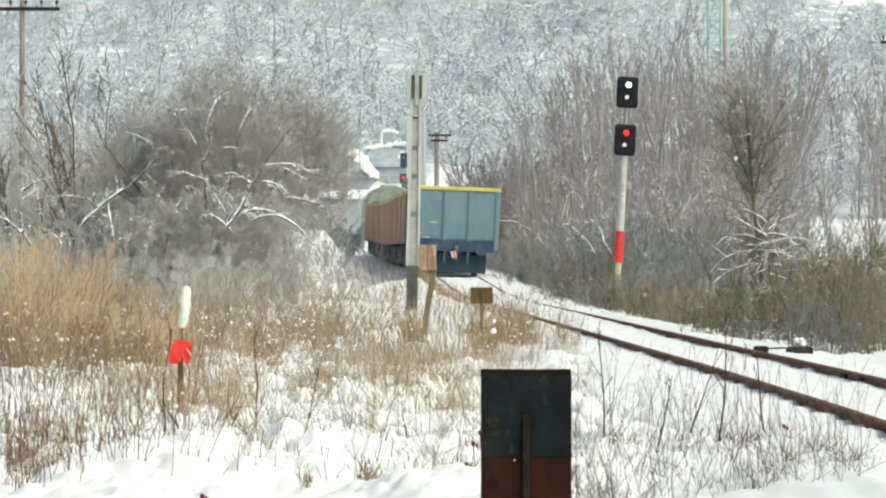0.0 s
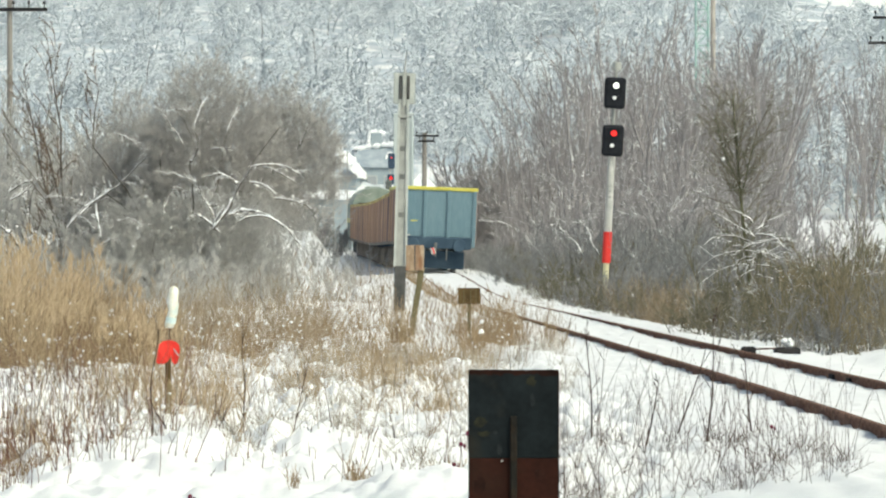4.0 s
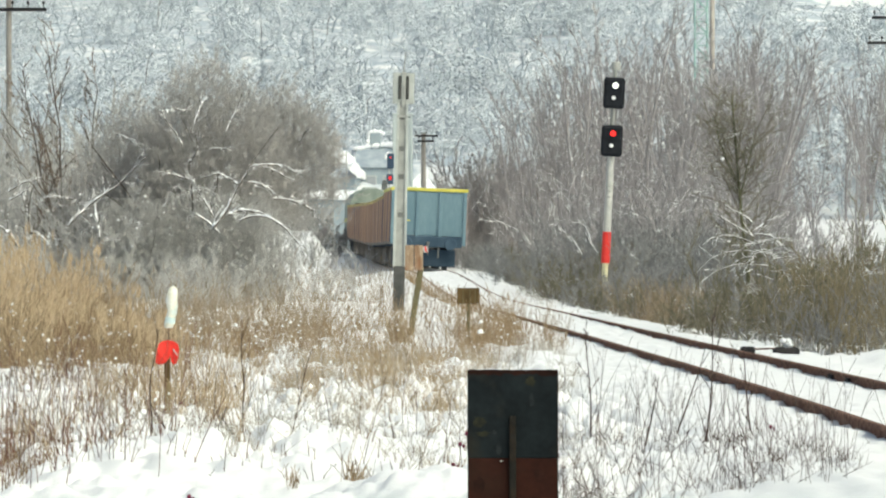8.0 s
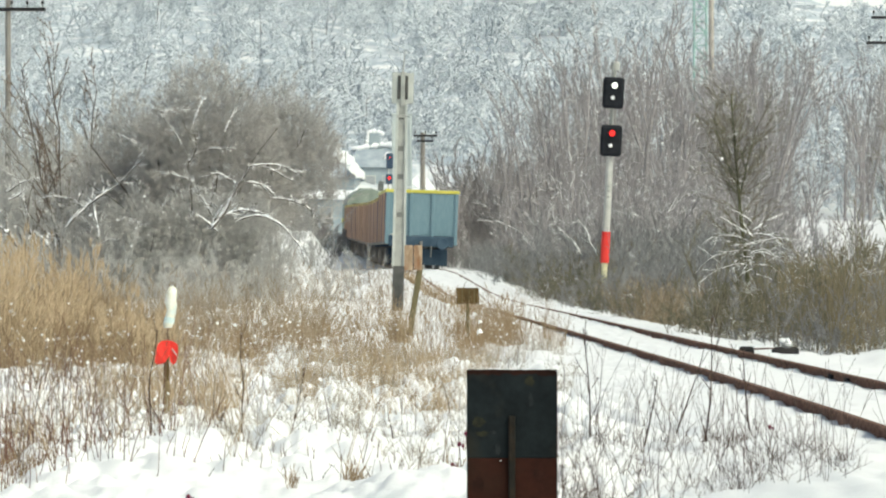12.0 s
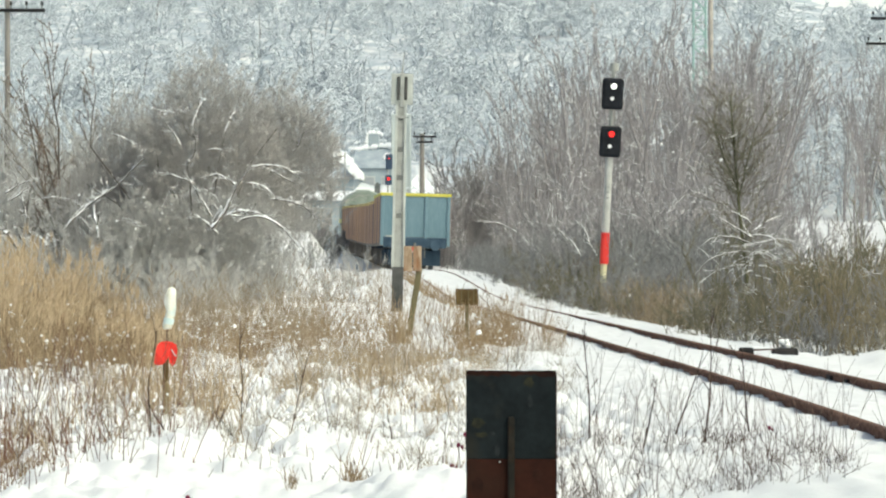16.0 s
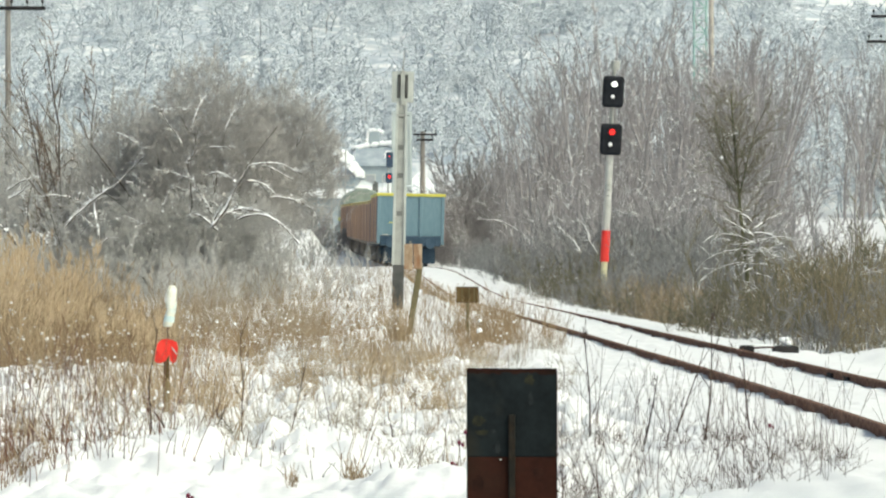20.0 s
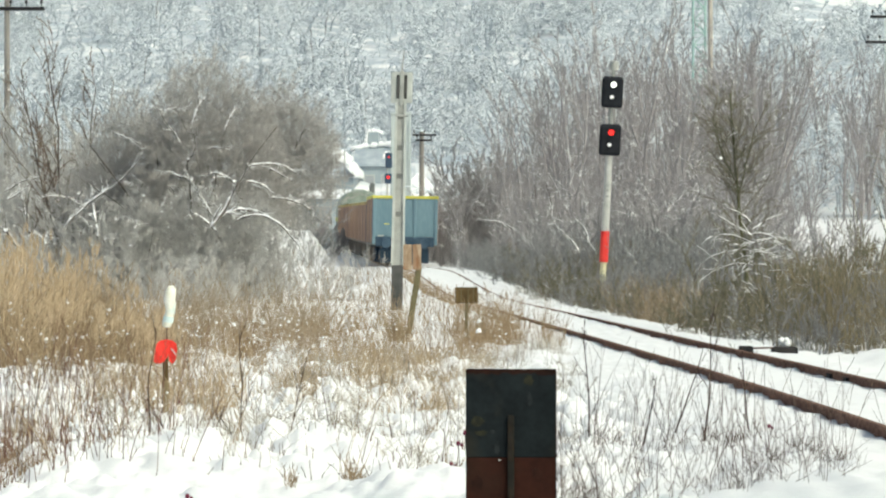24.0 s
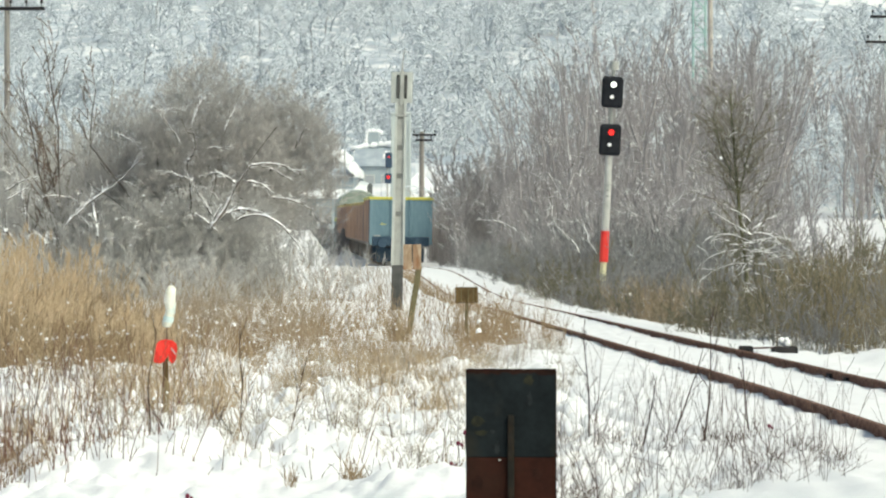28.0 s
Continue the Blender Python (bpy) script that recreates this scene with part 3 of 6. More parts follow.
def lamp(parent, x, y, z, r, mat, label, lit):
    part("lens", tubed((x, y + 0.01, z), (x, y - 0.03, z), r, r * 0.9, 18), mat, parent, label)
    if not lit:
        return          # an unlit lamp gets no hood: left out so its shade can't grey the snow
    hood = bmesh.new()
    n = 14
    for k in range(n):
        a0, a1 = math.pi * (1.25 * k / n - 0.125), math.pi * (1.25 * (k + 1) / n - 0.125)
        c = [Vector((x + (r + 0.015) * math.cos(a), yy, z + (r + 0.015) * math.sin(a))) for a, yy in ((a0, y), (a1, y), (a1, y - 0.18), (a0, y - 0.18))]
        d = [p + Vector(((p.x - x) * 0.1, 0, (p.z - z) * 0.1)) for p in c]
        vs = [hood.verts.new(p) for p in c + d]
        for f in ((0, 1, 2, 3), (7, 6, 5, 4), (3, 2, 6, 7), (0, 4, 5, 1)):
            hood.faces.new([vs[i] for i in f])
    bmesh.ops.remove_doubles(hood, verts=hood.verts[:], dist=0.0002)
    part("lamp_hood", hood, HEAD_BLACK, parent)


def make_front_signal():
    s = thing("railway_signal", pose(4.70, 150, -0.617, 0, 2.9, 0), "signal with two black heads lit white and red, banded post", "railway signal")
    s.scale = (1.22, 1.22, 1.22)
    part("post_foot", tubed((0, 0, -0.1), (0, 0, 1.42), 0.075, n=14), YELLOWISH, s, "yellowish white foot")
    part("post_red_band", tubed((0, 0, 1.42), (0, 0, 2.18), 0.105, n=16), RED_PAINT, s, "red band")
    part("post_pipe", tubed((0, 0.03, 4.0), (0, 0.03, 6.12), 0.05, n=10), MAST_GREY, s)
    part("post_white", tubed((0, 0, 2.18), (0, 0, 4.05), 0.09, 0.085, 16), WHITE_PAINT, s, "white painted post")
    for z in (3.0, 3.14, 3.26):
        part("number_bar", boxed(-0.035, 0.035, -0.1, -0.092, z, z + 0.05), MAST_GREY, s, "small grey bars of a number plate")
    part("post_cap", tubed((0.02, 0, 6.1), (0.02, 0, 6.3), 0.11, n=12), MAST_GREY, s)
    for z, mat, what in ((5.55, LAMP_WHITE, "lit white lens"), (4.39, LAMP_RED, "lit red lens")):
        bm = boxed(-0.26, 0.26, -0.22, -0.09, z - 0.38, z + 0.38, 0.075)
        head = part("signal_head", bm, HEAD_BLACK, s, "black rounded signal head")
        lamp(head, 0.02, -0.22, z + 0.18, 0.072, mat, what, True)
        lamp(head, -0.01, -0.22, z - 0.12, 0.05, SNOW, "unlit lens white with snow", False)
        part("bracket", boxed(-0.12, 0.12, -0.1, 0.1, z - 0.05, z + 0.05, 0.01), MAST_GREY, s)
    bm = bmesh.new()
    for x in (-0.05, 0.1):
        tube(bm, (x, 0.1, 4.6), (x, 0.1, 5.3), 0.012, n=6)
    part("cable_pipe", bm, MAST_GREY, s)


def make_far_signal():
    s = thing("railway_signal", pose(-4.2, 400, 1.2), "distant slim signal with two dark heads, one showing red", "railway signal")
    part("post", tubed((-0.15, 0, -1.0), (-0.1, 0, 7.6), 0.08, 0.06, 8), MAST_GREY, s)
    head = part("signal_head", boxed(-0.27, 0.27, -0.2, -0.06, 6.4, 7.6, 0.08), HEAD_HAZED, s)
    lamp(head, 0, -0.2, 7.25, 0.055, LAMP_RED, "lit red lens", True)
    head = part("signal_head", boxed(-0.32, 0.22, -0.2, -0.06, 5.15, 5.95, 0.08), HEAD_HAZED, s)
    lamp(head, -0.04, -0.2, 5.65, 0.12, LAMP_RED, "lit red lens", True)


make_back_signal()
make_front_signal()
make_far_signal()


def make_marker_post():
    """The black over red steel post close to the camera, with a welded rib."""
    p = thing("marker_post", pose(0.182, 13.4, 0), "square steel marker post painted black above dull red", "marker post")
    part("upper_plate", boxed(-0.119, 0.119, -0.02, 0.08, 1.132, 1.362, 0.003), POST_BLACK, p, "chipped black paint")
    part("lower_plate", boxed(-0.1185, 0.1185, -0.0195, 0.0795, -0.4, 1.132, 0.003), POST_RED, p, "dull rust-red paint")
    part("rib", boxed(-0.009, 0.009, -0.034, -0.0175, -0.3, 1.244, 0.004), RIB_STEEL, p, "welded dark rib")
    part("rust_edge", boxed(0.1178, 0.1203, -0.0215, 0.0, -0.3, 1.36, 0.001), POST_RED, p, "thin rusty red edge")
    # worn flakes of older paint, a smear and a chip of white
    for k, (x, z, w, h, mat, what) in enumerate(((-0.087, 1.228, 0.019, 0.016, FLAKE_OLIVE, "olive flake of older paint"), (-0.078, 1.196, 0.022, 0.009, FLAKE_OLIVE, "olive flake of older paint"),
                                                 (0.047, 1.335, 0.014, 0.018, FLAKE_OLIVE, "olive flake of older paint"), (-0.036, 1.155, 0.008, 0.020, FLAKE_GREY, "grey scuff"), (-0.05, 1.20, 0.012, 0.006, FLAKE_GREY, "grey scuff"),
                                                 (-0.03, 1.1245, 0.003, 0.0026, WHITE_PAINT, "white chip"), (0.05, 1.285, 0.008, 0.02, FLAKE_GREY, "grey scuff"), (-0.09, 1.06, 0.02, 0.03, RUST_EDGE, "rusty patch"), (0.07, 1.09, 0.02, 0.016, RUST_EDGE, "rusty patch"))):
        rnd = random.Random(k)
        bm = bmesh.new()
        n = 14
        rim = [(x + w * rnd.uniform(0.6, 1.1) * math.cos(2 * math.pi * j / n), z + h * rnd.uniform(0.6, 1.1) * math.sin(2 * math.pi * j / n)) for j in range(n)]
        front = [bm.verts.new((a, -0.0213, b)) for a, b in rim]
        back = [bm.verts.new((a, -0.0185, b)) for a, b in rim]
        bm.faces.new(front)
        for j in range(n):
            bm.faces.new((front[j], back[j], back[(j + 1) % n], front[(j + 1) % n]))
        bmesh.ops.recalc_face_normals(bm, faces=bm.faces[:])
        part("paint_flake", bm, mat, p, what)
    bm = boxed(-0.1192, 0.1192, -0.0205, 0.03, 1.352, 1.3635)
    bmesh.ops.subdivide_edges(bm, edges=[e for e in bm.edges if abs(e.verts[0].co.x - e.verts[1].co.x) > 0.1], cuts=24)
    rnd = random.Random(4)
    for vert in bm.verts:
        if vert.co.z < 1.358:
            vert.co.z += 0.005 - rnd.random() * 0.009
        else:
            vert.co.z += rnd.random() * 0.0025
    part("rust_edge", bm, RUST_EDGE, p, "rusty torn top edge")


def make_red_stake():
    y = 50.0
    s = thing("marker_stake", pose(-2.73, y, 0), "wooden stake wrapped in bright red plastic", "stake")
    part("stake", boxed(-0.03, 0.032, -0.02, 0.02, -0.35, 0.335, 0.006), WOOD_TAN, s, "bare tan wood")
    part("stake_top", boxed(-0.028, 0.026, -0.019, 0.019, 0.335, 0.62, 0.006), WOOD_BOX, s, "darker upper part of the stake")
    bm = bmesh.new()
    for outline, y0, y1 in ((((-0.115, 0.525), (-0.1, 0.64), (-0.085, 0.70), (-0.05, 0.735), (0.02, 0.745), (0.045, 0.70), (0.025, 0.58), (-0.005, 0.53), (-0.05, 0.505), (-0.09, 0.505)), -0.045, 0.03),
                            (((0.015, 0.742), (0.07, 0.73), (0.108, 0.705), (0.118, 0.655), (0.11, 0.58), (0.095, 0.52), (0.065, 0.50), (0.04, 0.53), (0.03, 0.58)), -0.03, 0.045)):
        front = [bm.verts.new((x, y0 + 0.012 * math.sin(37 * x + 21 * z), z)) for x, z in outline]
        back = [bm.verts.new((x * 0.92, y1, z)) for x, z in outline]
        bm.faces.new(front)
        bm.faces.new(back[::-1])
        for k in range(len(outline)):
            bm.faces.new((front[k], back[k], back[(k + 1) % len(outline)], front[(k + 1) % len(outline)]))
    bmesh.ops.recalc_face_normals(bm, faces=bm.faces[:])
    part("red_wrap", bm, PLASTIC_RED, s)
    part("white_fold", tubed((0.055, -0.04, 0.66), (0.105, -0.04, 0.59), 0.006, n=6), WHITE_PAINT, s, "white crease")
    b = thing("plastic_bottle", pose(-2.76, y - 0.02, 0, 0, 3, 0), "white plastic bottle with a snow cap stuck on a thin cane", "bottle")
    bm = bmesh.new()
    prof = ((0.0, 0.862), (0.032, 0.864), (0.043, 0.88), (0.046, 0.92), (0.045, 0.97), (0.05, 1.01), (0.044, 1.045), (0.052, 1.08), (0.056, 1.14), (0.054, 1.2), (0.044, 1.245), (0.026, 1.27), (0.0, 1.28))
    ring = []
    for r, z in prof:
        ring.append([bm.verts.new((max(r, 0.001) * (1 + 0.13 * math.sin(a * 1.3 + z * 31)) * math.cos(a * math.pi / 8) + 0.022 * math.sin((z - 0.86) * 5.5) - 0.006 * math.sin(z * 23), max(r, 0.001) * math.sin(a * math.pi / 8), z)) for a in range(16)])
    for i in range(len(prof) - 1):
        for a in range(16):
            bm.faces.new((ring[i][a], ring[i][(a + 1) % 16], ring[i + 1][(a + 1) % 16], ring[i + 1][a]))
    part("bottle_body", bm, PLASTIC_WHITE, b, smooth=True)
    part("label_band", tubed((0.008, 0, 0.91), (0.012, 0, 0.97), 0.051, 0.053, 16), TURQUOISE, b, "faded turquoise label")
    part("cane", tubed((-0.005, 0, -0.3), (0, 0, 0.875), 0.006, 0.005, 6), STEM, b)


def make_board_stake():
    s = thing("signpost", pose(-0.66, 100, -0.1), "leaning mossy stake with two weathered orange-brown boards", "sign post")
    part("stake", boxed(-0.06, 0.06, -0.05, 0.05, -0.3, 1.35, 0.012, m=Matrix.Rotation(radians(9), 4, "Y")), WOOD_OLD, s)
    for x, mat in ((-0.02, WOOD_ORANGE), (0.165, WOOD_ORANGE)):
        part("board", boxed(x - 0.085, x + 0.085, -0.1, -0.062, 1.26, 1.76, 0.008), mat, s)


def make_square_sign():
    s = thing("square_marker", pose(0.46, 95, -0.2), "square ochre wooden box marker on a thin post", "marker")
    part("box_front", boxed(-0.21, 0.21, -0.09, 0.09, 0.76, 1.06, 0.01), WOOD_BOX, s)
    for x in (-0.1, 0.03, 0.13):
        part("plank_joint", boxed(x - 0.006, x + 0.006, -0.094, -0.088, 0.77, 1.05), WOOD_OLD, s)
    part("post", boxed(-0.03, 0.03, -0.03, 0.03, -0.2, 0.765, 0.006), WOOD_OLD, s)


def make_point_machine():
    y = 80.0
    z = float(ground_z(5.15, y)) - 0.03
    s = thing("point_machine", pose(5.15, y, z), "dark iron point lever box with rods beside the rail", "point machine")
    part("casing", boxed(0.06, 0.46, -0.25, 0.25, -0.1, 0.13, 0.03), DARK_IRON, s)
    part("foot_block", boxed(-0.46, -0.24, -0.2, 0.2, -0.1, 0.14, 0.03), DARK_IRON, s)
    part("rod", tubed((-0.3, -0.1, 0.1), (0.15, -0.1, 0.12), 0.014), RAIL_RUST, s, "rusty rod")
    rnd = random.Random(6)
    for k in range(6):
        bm = bmesh.new()
        bmesh.ops.create_icosphere(bm, subdivisions=2, radius=0.03 + 0.035 * rnd.random(), matrix=Matrix.Translation((0.14 + 0.2 * rnd.random(), 0.1 * rnd.random(), 0.14 + 0.12 * rnd.random())))
        part("snow_lump", bm, SNOW, s, smooth=True)
    part("rod_snow", boxed(-0.26, 0.08, -0.16, 0.1, 0.125, 0.155, 0.012), SNOW, s, "strip of snow")


def make_pole(x, y, top, r, mat, label, arms, name="utility_pole", category="utility pole"):
    z = float(ground_z(x, y))
    p = thing(name, pose(x, y, z), label, category, "poles along the line")
    part("pole", tubed((0, 0, -0.5), (0, 0, top - z), r * 1.15, r * 0.85, 12), mat, p)
    for za, x0, x1 in arms:
        a = part("cross_arm", boxed(x0, x1, -0.2, -0.08, za - z - 0.06, za - z + 0.06, 0.01), DARK_IRON, p, "dark cross arm")
        n = max(2, int((x1 - x0) / 0.45))
        for k in range(n):
            xi = x0 + 0.1 + (x1 - x0 - 0.2) * k / (n - 1)
            bm = tubed((xi, -0.14, za - z + 0.06), (xi, -0.14, za - z + 0.2), 0.018, n=6)
            tube(bm, (xi, -0.14, za - z + 0.18), (xi, -0.14, za - z + 0.3), 0.055, 0.035, 8)
            part("insulator", bm, DARK_IRON, a)
    return p


def make_lattice_tower():
    x, y, w, top = 19.3, 380, 0.46, 23
    z = float(ground_z(x, y))
    t = thing("lattice_mast", pose(x, y, z), "slender teal painted steel lattice mast", "lattice mast")
    for a in (-w, w):
        for b in (-w, w):
            part("leg", tubed((a, b, -0.5), (a, b, top - z), 0.07, n=6), TEAL_STEEL, t)
    for k in range(int((top - z) / 0.9)):
        z0 = k * 0.9
        s = 1 if k % 2 else -1
        for b in (-w, w):
            bm = tubed((-w * s, b, z0), (w * s, b, z0 + 0.9), 0.04, n=5)
            tube(bm, (-w, b, z0), (w, b, z0), 0.03, n=5)
            part("brace", bm, TEAL_STEEL, t)


make_marker_post()
make_red_stake()
make_board_stake()
make_square_sign()
make_point_machine()
make_pole(-14.6, 170, 10.4, 0.1, POLE_WOOD, "weathered pole with a dark cross arm and insulators", ((9.54, -1.0, 1.27),))
make_pole(-1.32, 330, 8.9, 0.17, POLE_WOOD, "old wooden pole with two short cross arms", ((8.7, -0.6, 0.95), (8.35, -0.4, 0.7)))
make_pole(15.9, 300, 17.5, 0.16, CONCRETE, "tall pale concrete pole", ())
make_pole(19.8, 220, 12.2, 0.15, CONCRETE, "pole with two cross arms carrying insulators", ((10.4, -1.4, 1.4), (11.5, -1.2, 1.2)))
make_lattice_tower()


# ---- houses beyond the line ----
def make_house(x, y, wide, deep, eave, ridge, along, label, chimney=False, base=None, windows=1, hip=0.0, turn=0.0, thick=0.16):
    z = float(ground_z(x, y)) - 0.5 if base is None else base
    h = thing("house", pose(x, y, z, 0, 0, turn), label, "house")
    e, r, a, b = eave - z, ridge - z, wide / 2, deep / 2
    part("wall", boxed(-a, a, -b, b, 0, e, 0.02), WALL_GREY, h)
    bm = bmesh.new()
    o, t = 0.3, thick
    if along:       # ridge along x
        c = [(-a - o, -b - o, e - 0.1), (-a - o + hip, 0, r), (-a - o, b + o, e - 0.1)]
        d = [(a + o, -b - o, e - 0.1), (a + o - hip, 0, r), (a + o, b + o, e - 0.1)]
    else:
        c = [(-a - o, -b - o, e - 0.1), (0, -b - o, r), (a + o, -b - o, e - 0.1)]
        d = [(p[0], b + o, p[2]) for p in c]
    v = [bm.verts.new(p) for p in c + d] + [bm.verts.new((p[0], p[1], p[2] + t)) for p in c + d]
    for f in ((0, 1, 4, 3), (1, 2, 5, 4), (6, 9, 10, 7), (7, 10, 11, 8), (0, 3, 9, 6), (2, 8, 11, 5), (0, 6, 7, 1), (1, 7, 8, 2), (3, 4, 10, 9), (4, 5, 11, 10), (0, 2, 5, 3)):
        bm.faces.new([v[i] for i in f])
    bmesh.ops.subdivide_edges(bm, edges=bm.edges[:], cuts=7, use_grid_fill=True)
    for vert in bm.verts:
        vert.co += noise.noise_vector(vert.co * 1.3 + Vector((x, 0, 0))) * 0.16
    roof = part("roof", bm, SNOW, h, "snow-covered roof")
    if chimney:
        part("chimney", boxed(-0.3, 0.3, -0.3, 0.3, r - 0.3, r + 0.45, 0.12), SNOW, roof, "snow-capped chimney")
    for k in range(windows):
        xw = -a + wide * (k + 0.5) / windows
        w = part("window", boxed(xw - 0.4, xw + 0.4, -b - 0.04, -b + 0.02, e - 1.9, e - 0.8, 0.02), WALL_DIM, h, "window paled for haze")
        part("window_frame", boxed(xw - 0.46, xw + 0.46, -b - 0.025, -b + 0.015, e - 1.96, e - 0.74, 0.01), WHITE_PAINT, w)


SLATE = material("blue_grey_slate", (0.24, 0.285, 0.33), (0.36, 0.40, 0.44), 0.8, 0.8, 0, 0.01, 6, stain=((0.6, 0.63, 0.66), 0.5))
TOWER_GREY = material("pale_tower_concrete", (0.37, 0.415, 0.42), (0.46, 0.505, 0.51), 0.5, 0.9)


def snow_roll(parent, x0, x1, y, z, r, seed, label):
    """A lumpy roll of snow along a ridge, sagging where it thins out."""
    rnd = random.Random(seed)
    bm, old = bmesh.new(), None
    n = 18
    for k in range(n + 1):
        x = x0 + (x1 - x0) * k / n
        sag = 0.2 * math.sin(k * 0.42 + seed) + 0.25 * (rnd.random() - 0.5) - (0.5 * (1 - k / 4) if k < 4 else 0)
        w = r * (0.6 + 0.6 * rnd.random()) * (0.25 if k in (0, n) else 1)
        ring = [bm.verts.new((x, y + 1.6 * w * math.cos(a), z + sag * 0.6 + w * math.sin(a))) for a in [2 * math.pi * j / 8 for j in range(8)]]
        if old:
            for j in range(8):
                bm.faces.new((old[j], old[(j + 1) % 8], ring[(j + 1) % 8], ring[j]))
        old = ring
    bmesh.ops.recalc_face_normals(bm, faces=bm.faces[:])
    return part("snow_roll", bm, SNOW, parent, label, smooth=True)


def make_slate_house():
    """A grey house whose steep roof has shed its snow but for the ridge and the chimney."""
    h = thing("house", pose(-5.8, 450, 1.0), "blue-grey rendered house with snow along its ridge and chimney", "house")
    part("wall", boxed(-1.5, 1.9, -3, 3, 0, 7.6, 0.03), WALL_GREY, h)
    bm = bmesh.new()
    v = [bm.verts.new(c) for c in ((-2.1, -3.3, 7.4), (2.1, -3.3, 7.4), (2.0, 0, 9.25), (-1.9, 0, 9.25), (-2.1, 3.3, 7.4), (2.1, 3.3, 7.4))]
    for f in ((0, 1, 2, 3), (3, 2, 5, 4), (0, 3, 4), (1, 5, 2), (0, 4, 5, 1)):
        bm.faces.new([v[k] for k in f])
    roof = part("roof", bm, SLATE, h, "blue-grey slate roof")
    snow_roll(roof, -2.4, 2.2, -0.1, 9.3, 0.30, 3, "roll of snow on the ridge")
    snow_roll(roof, 0.5, 1.7, -1.6, 8.45, 0.26, 5, "patch of snow left on the slates")
    part("chimney", boxed(-0.75, 0.2, -0.4, 0.4, 9.0, 10.5, 0.05), WALL_GREY, roof, "square grey chimney")
    rnd = random.Random(8)
    lumps = [(-0.85 + 0.15 * k, -0.1, 10.5 + 0.12 * math.sin(k * 0.45), 0.16 + 0.08 * rnd.random()) for k in range(9)]
    lumps += [(-0.85 - 0.03 * k, -0.2, 10.4 - 0.17 * k, 0.12 + 0.09 * rnd.random()) for k in range(7)]
    for x, y, z, r in lumps:
        bm = bmesh.new()
        bmesh.ops.create_icosphere(bm, subdivisions=2, radius=r, matrix=Matrix.Translation((x, y, z)))
        part("snow_lump", bm, SNOW, roof, smooth=True)
    for x in (-0.6, 0.9):
        w = part("window", boxed(x - 0.4, x + 0.4, -3.05, -2.98, 5.4, 6.6, 0.02), WALL_DIM, h, "window paled for haze")
        part("window_frame", boxed(x - 0.47, x + 0.47, -3.03, -2.985, 5.33, 6.67, 0.01), PLATE_PALE, w)


def make_tower():
    """A pale square tower of concrete behind the yard, a little narrower at its top."""
    t = thing("concrete_tower", pose(-3.45, 425, 0.5), "tall pale grey concrete tower beyond the railway yard", "tower")
    bm = boxed(-0.88, 0.88, -0.9, 0.9, 0, 12.0, 0.04)
    for vert in bm.verts:
        k = 1 - 0.06 * vert.co.z / 12
        vert.co.x, vert.co.y = vert.co.x * k, vert.co.y * k
    part("shaft", bm, TOWER_GREY, t)
    for x in (-0.72, 0.0, 0.72):
        part("pilaster", boxed(x - 0.09, x + 0.09, -0.97, -0.85, 0, 11.4, 0.02), TOWER_GREY, t)
    part("coping", boxed(-0.88, 0.88, -0.92, 0.92, 11.9, 12.1, 0.05), TOWER_GREY, t)


make_slate_house()
make_tower()
make_house(-8.95, 446, 3.2, 5.0, 7.5, 9.3, False, "grey house with a steep thickly snowed gable roof", base=1.0, windows=0, turn=-9, thick=0.55)
make_house(-1.95, 430, 3.6, 4.4, 5.5, 7.5, True, "small pale house with a steep snow-covered hipped roof", hip=2.0, base=0.0)
make_house(-9.3, 405, 3.8, 5.0, 5.3, 5.75, True, "low grey shed under flat snow")


for x, top in ((-8.7, 7.8), (-7.65, 8.9)):
    make_pole(x, 398, top, 0.05, MAST_GREY, "slim grey steel post beyond the line", (), "steel_post", "post")


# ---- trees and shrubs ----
# greyer and paler than bare twigs: distance haze put into the colour
TWIG_FAR = material("hazed_far_twig", (0.245, 0.23, 0.235), (0.38, 0.362, 0.37), 0.5, 0.9, island=0.5, snow=0.42)
# bark and snow of the hill woods tinted pale blue as haze
TWIG_HILL = material("hazed_hill_twig", (0.40, 0.45, 0.505), (0.54, 0.588, 0.63), 0.12, 0.9, island=0.5, snow=0.76, snow_from=0.05, snow_tone=(0.70, 0.738, 0.775))
TWIG_TAN = material("tan_twig", (0.12, 0.10, 0.063), (0.28, 0.24, 0.16), 1.2, 0.9, island=0.6, snow=0.25)
TWIG_MOSS = material("mossy_twig", (0.10, 0.094, 0.07), (0.24, 0.224, 0.175), 1.2, 0.9, island=0.6, snow=0.3)
# brown twigs cooled towards grey, as haze at this distance would do
TWIG_BROWN = material("hazed_brown_twig", (0.21, 0.198, 0.20), (0.338, 0.322, 0.326), 0.5, 0.9, island=0.5, snow=0.2)
TWIG_DUSK = material("dusky_twig", (0.145, 0.147, 0.152), (0.29, 0.29, 0.292), 0.9, 0.9, island=0.6, snow=0.25)
# both bush tones lifted for haze and against the bush's own shade
TWIG_CROWN = material("brown_crown_twig", (0.315, 0.303, 0.29), (0.48, 0.464, 0.447), 0.5, 0.9, island=0.6, snow=0.12)
TWIG_LEFT = material("grey_brown_twig", (0.375, 0.37, 0.357), (0.55, 0.54, 0.522), 0.5, 0.9, island=0.6, snow=0.2)


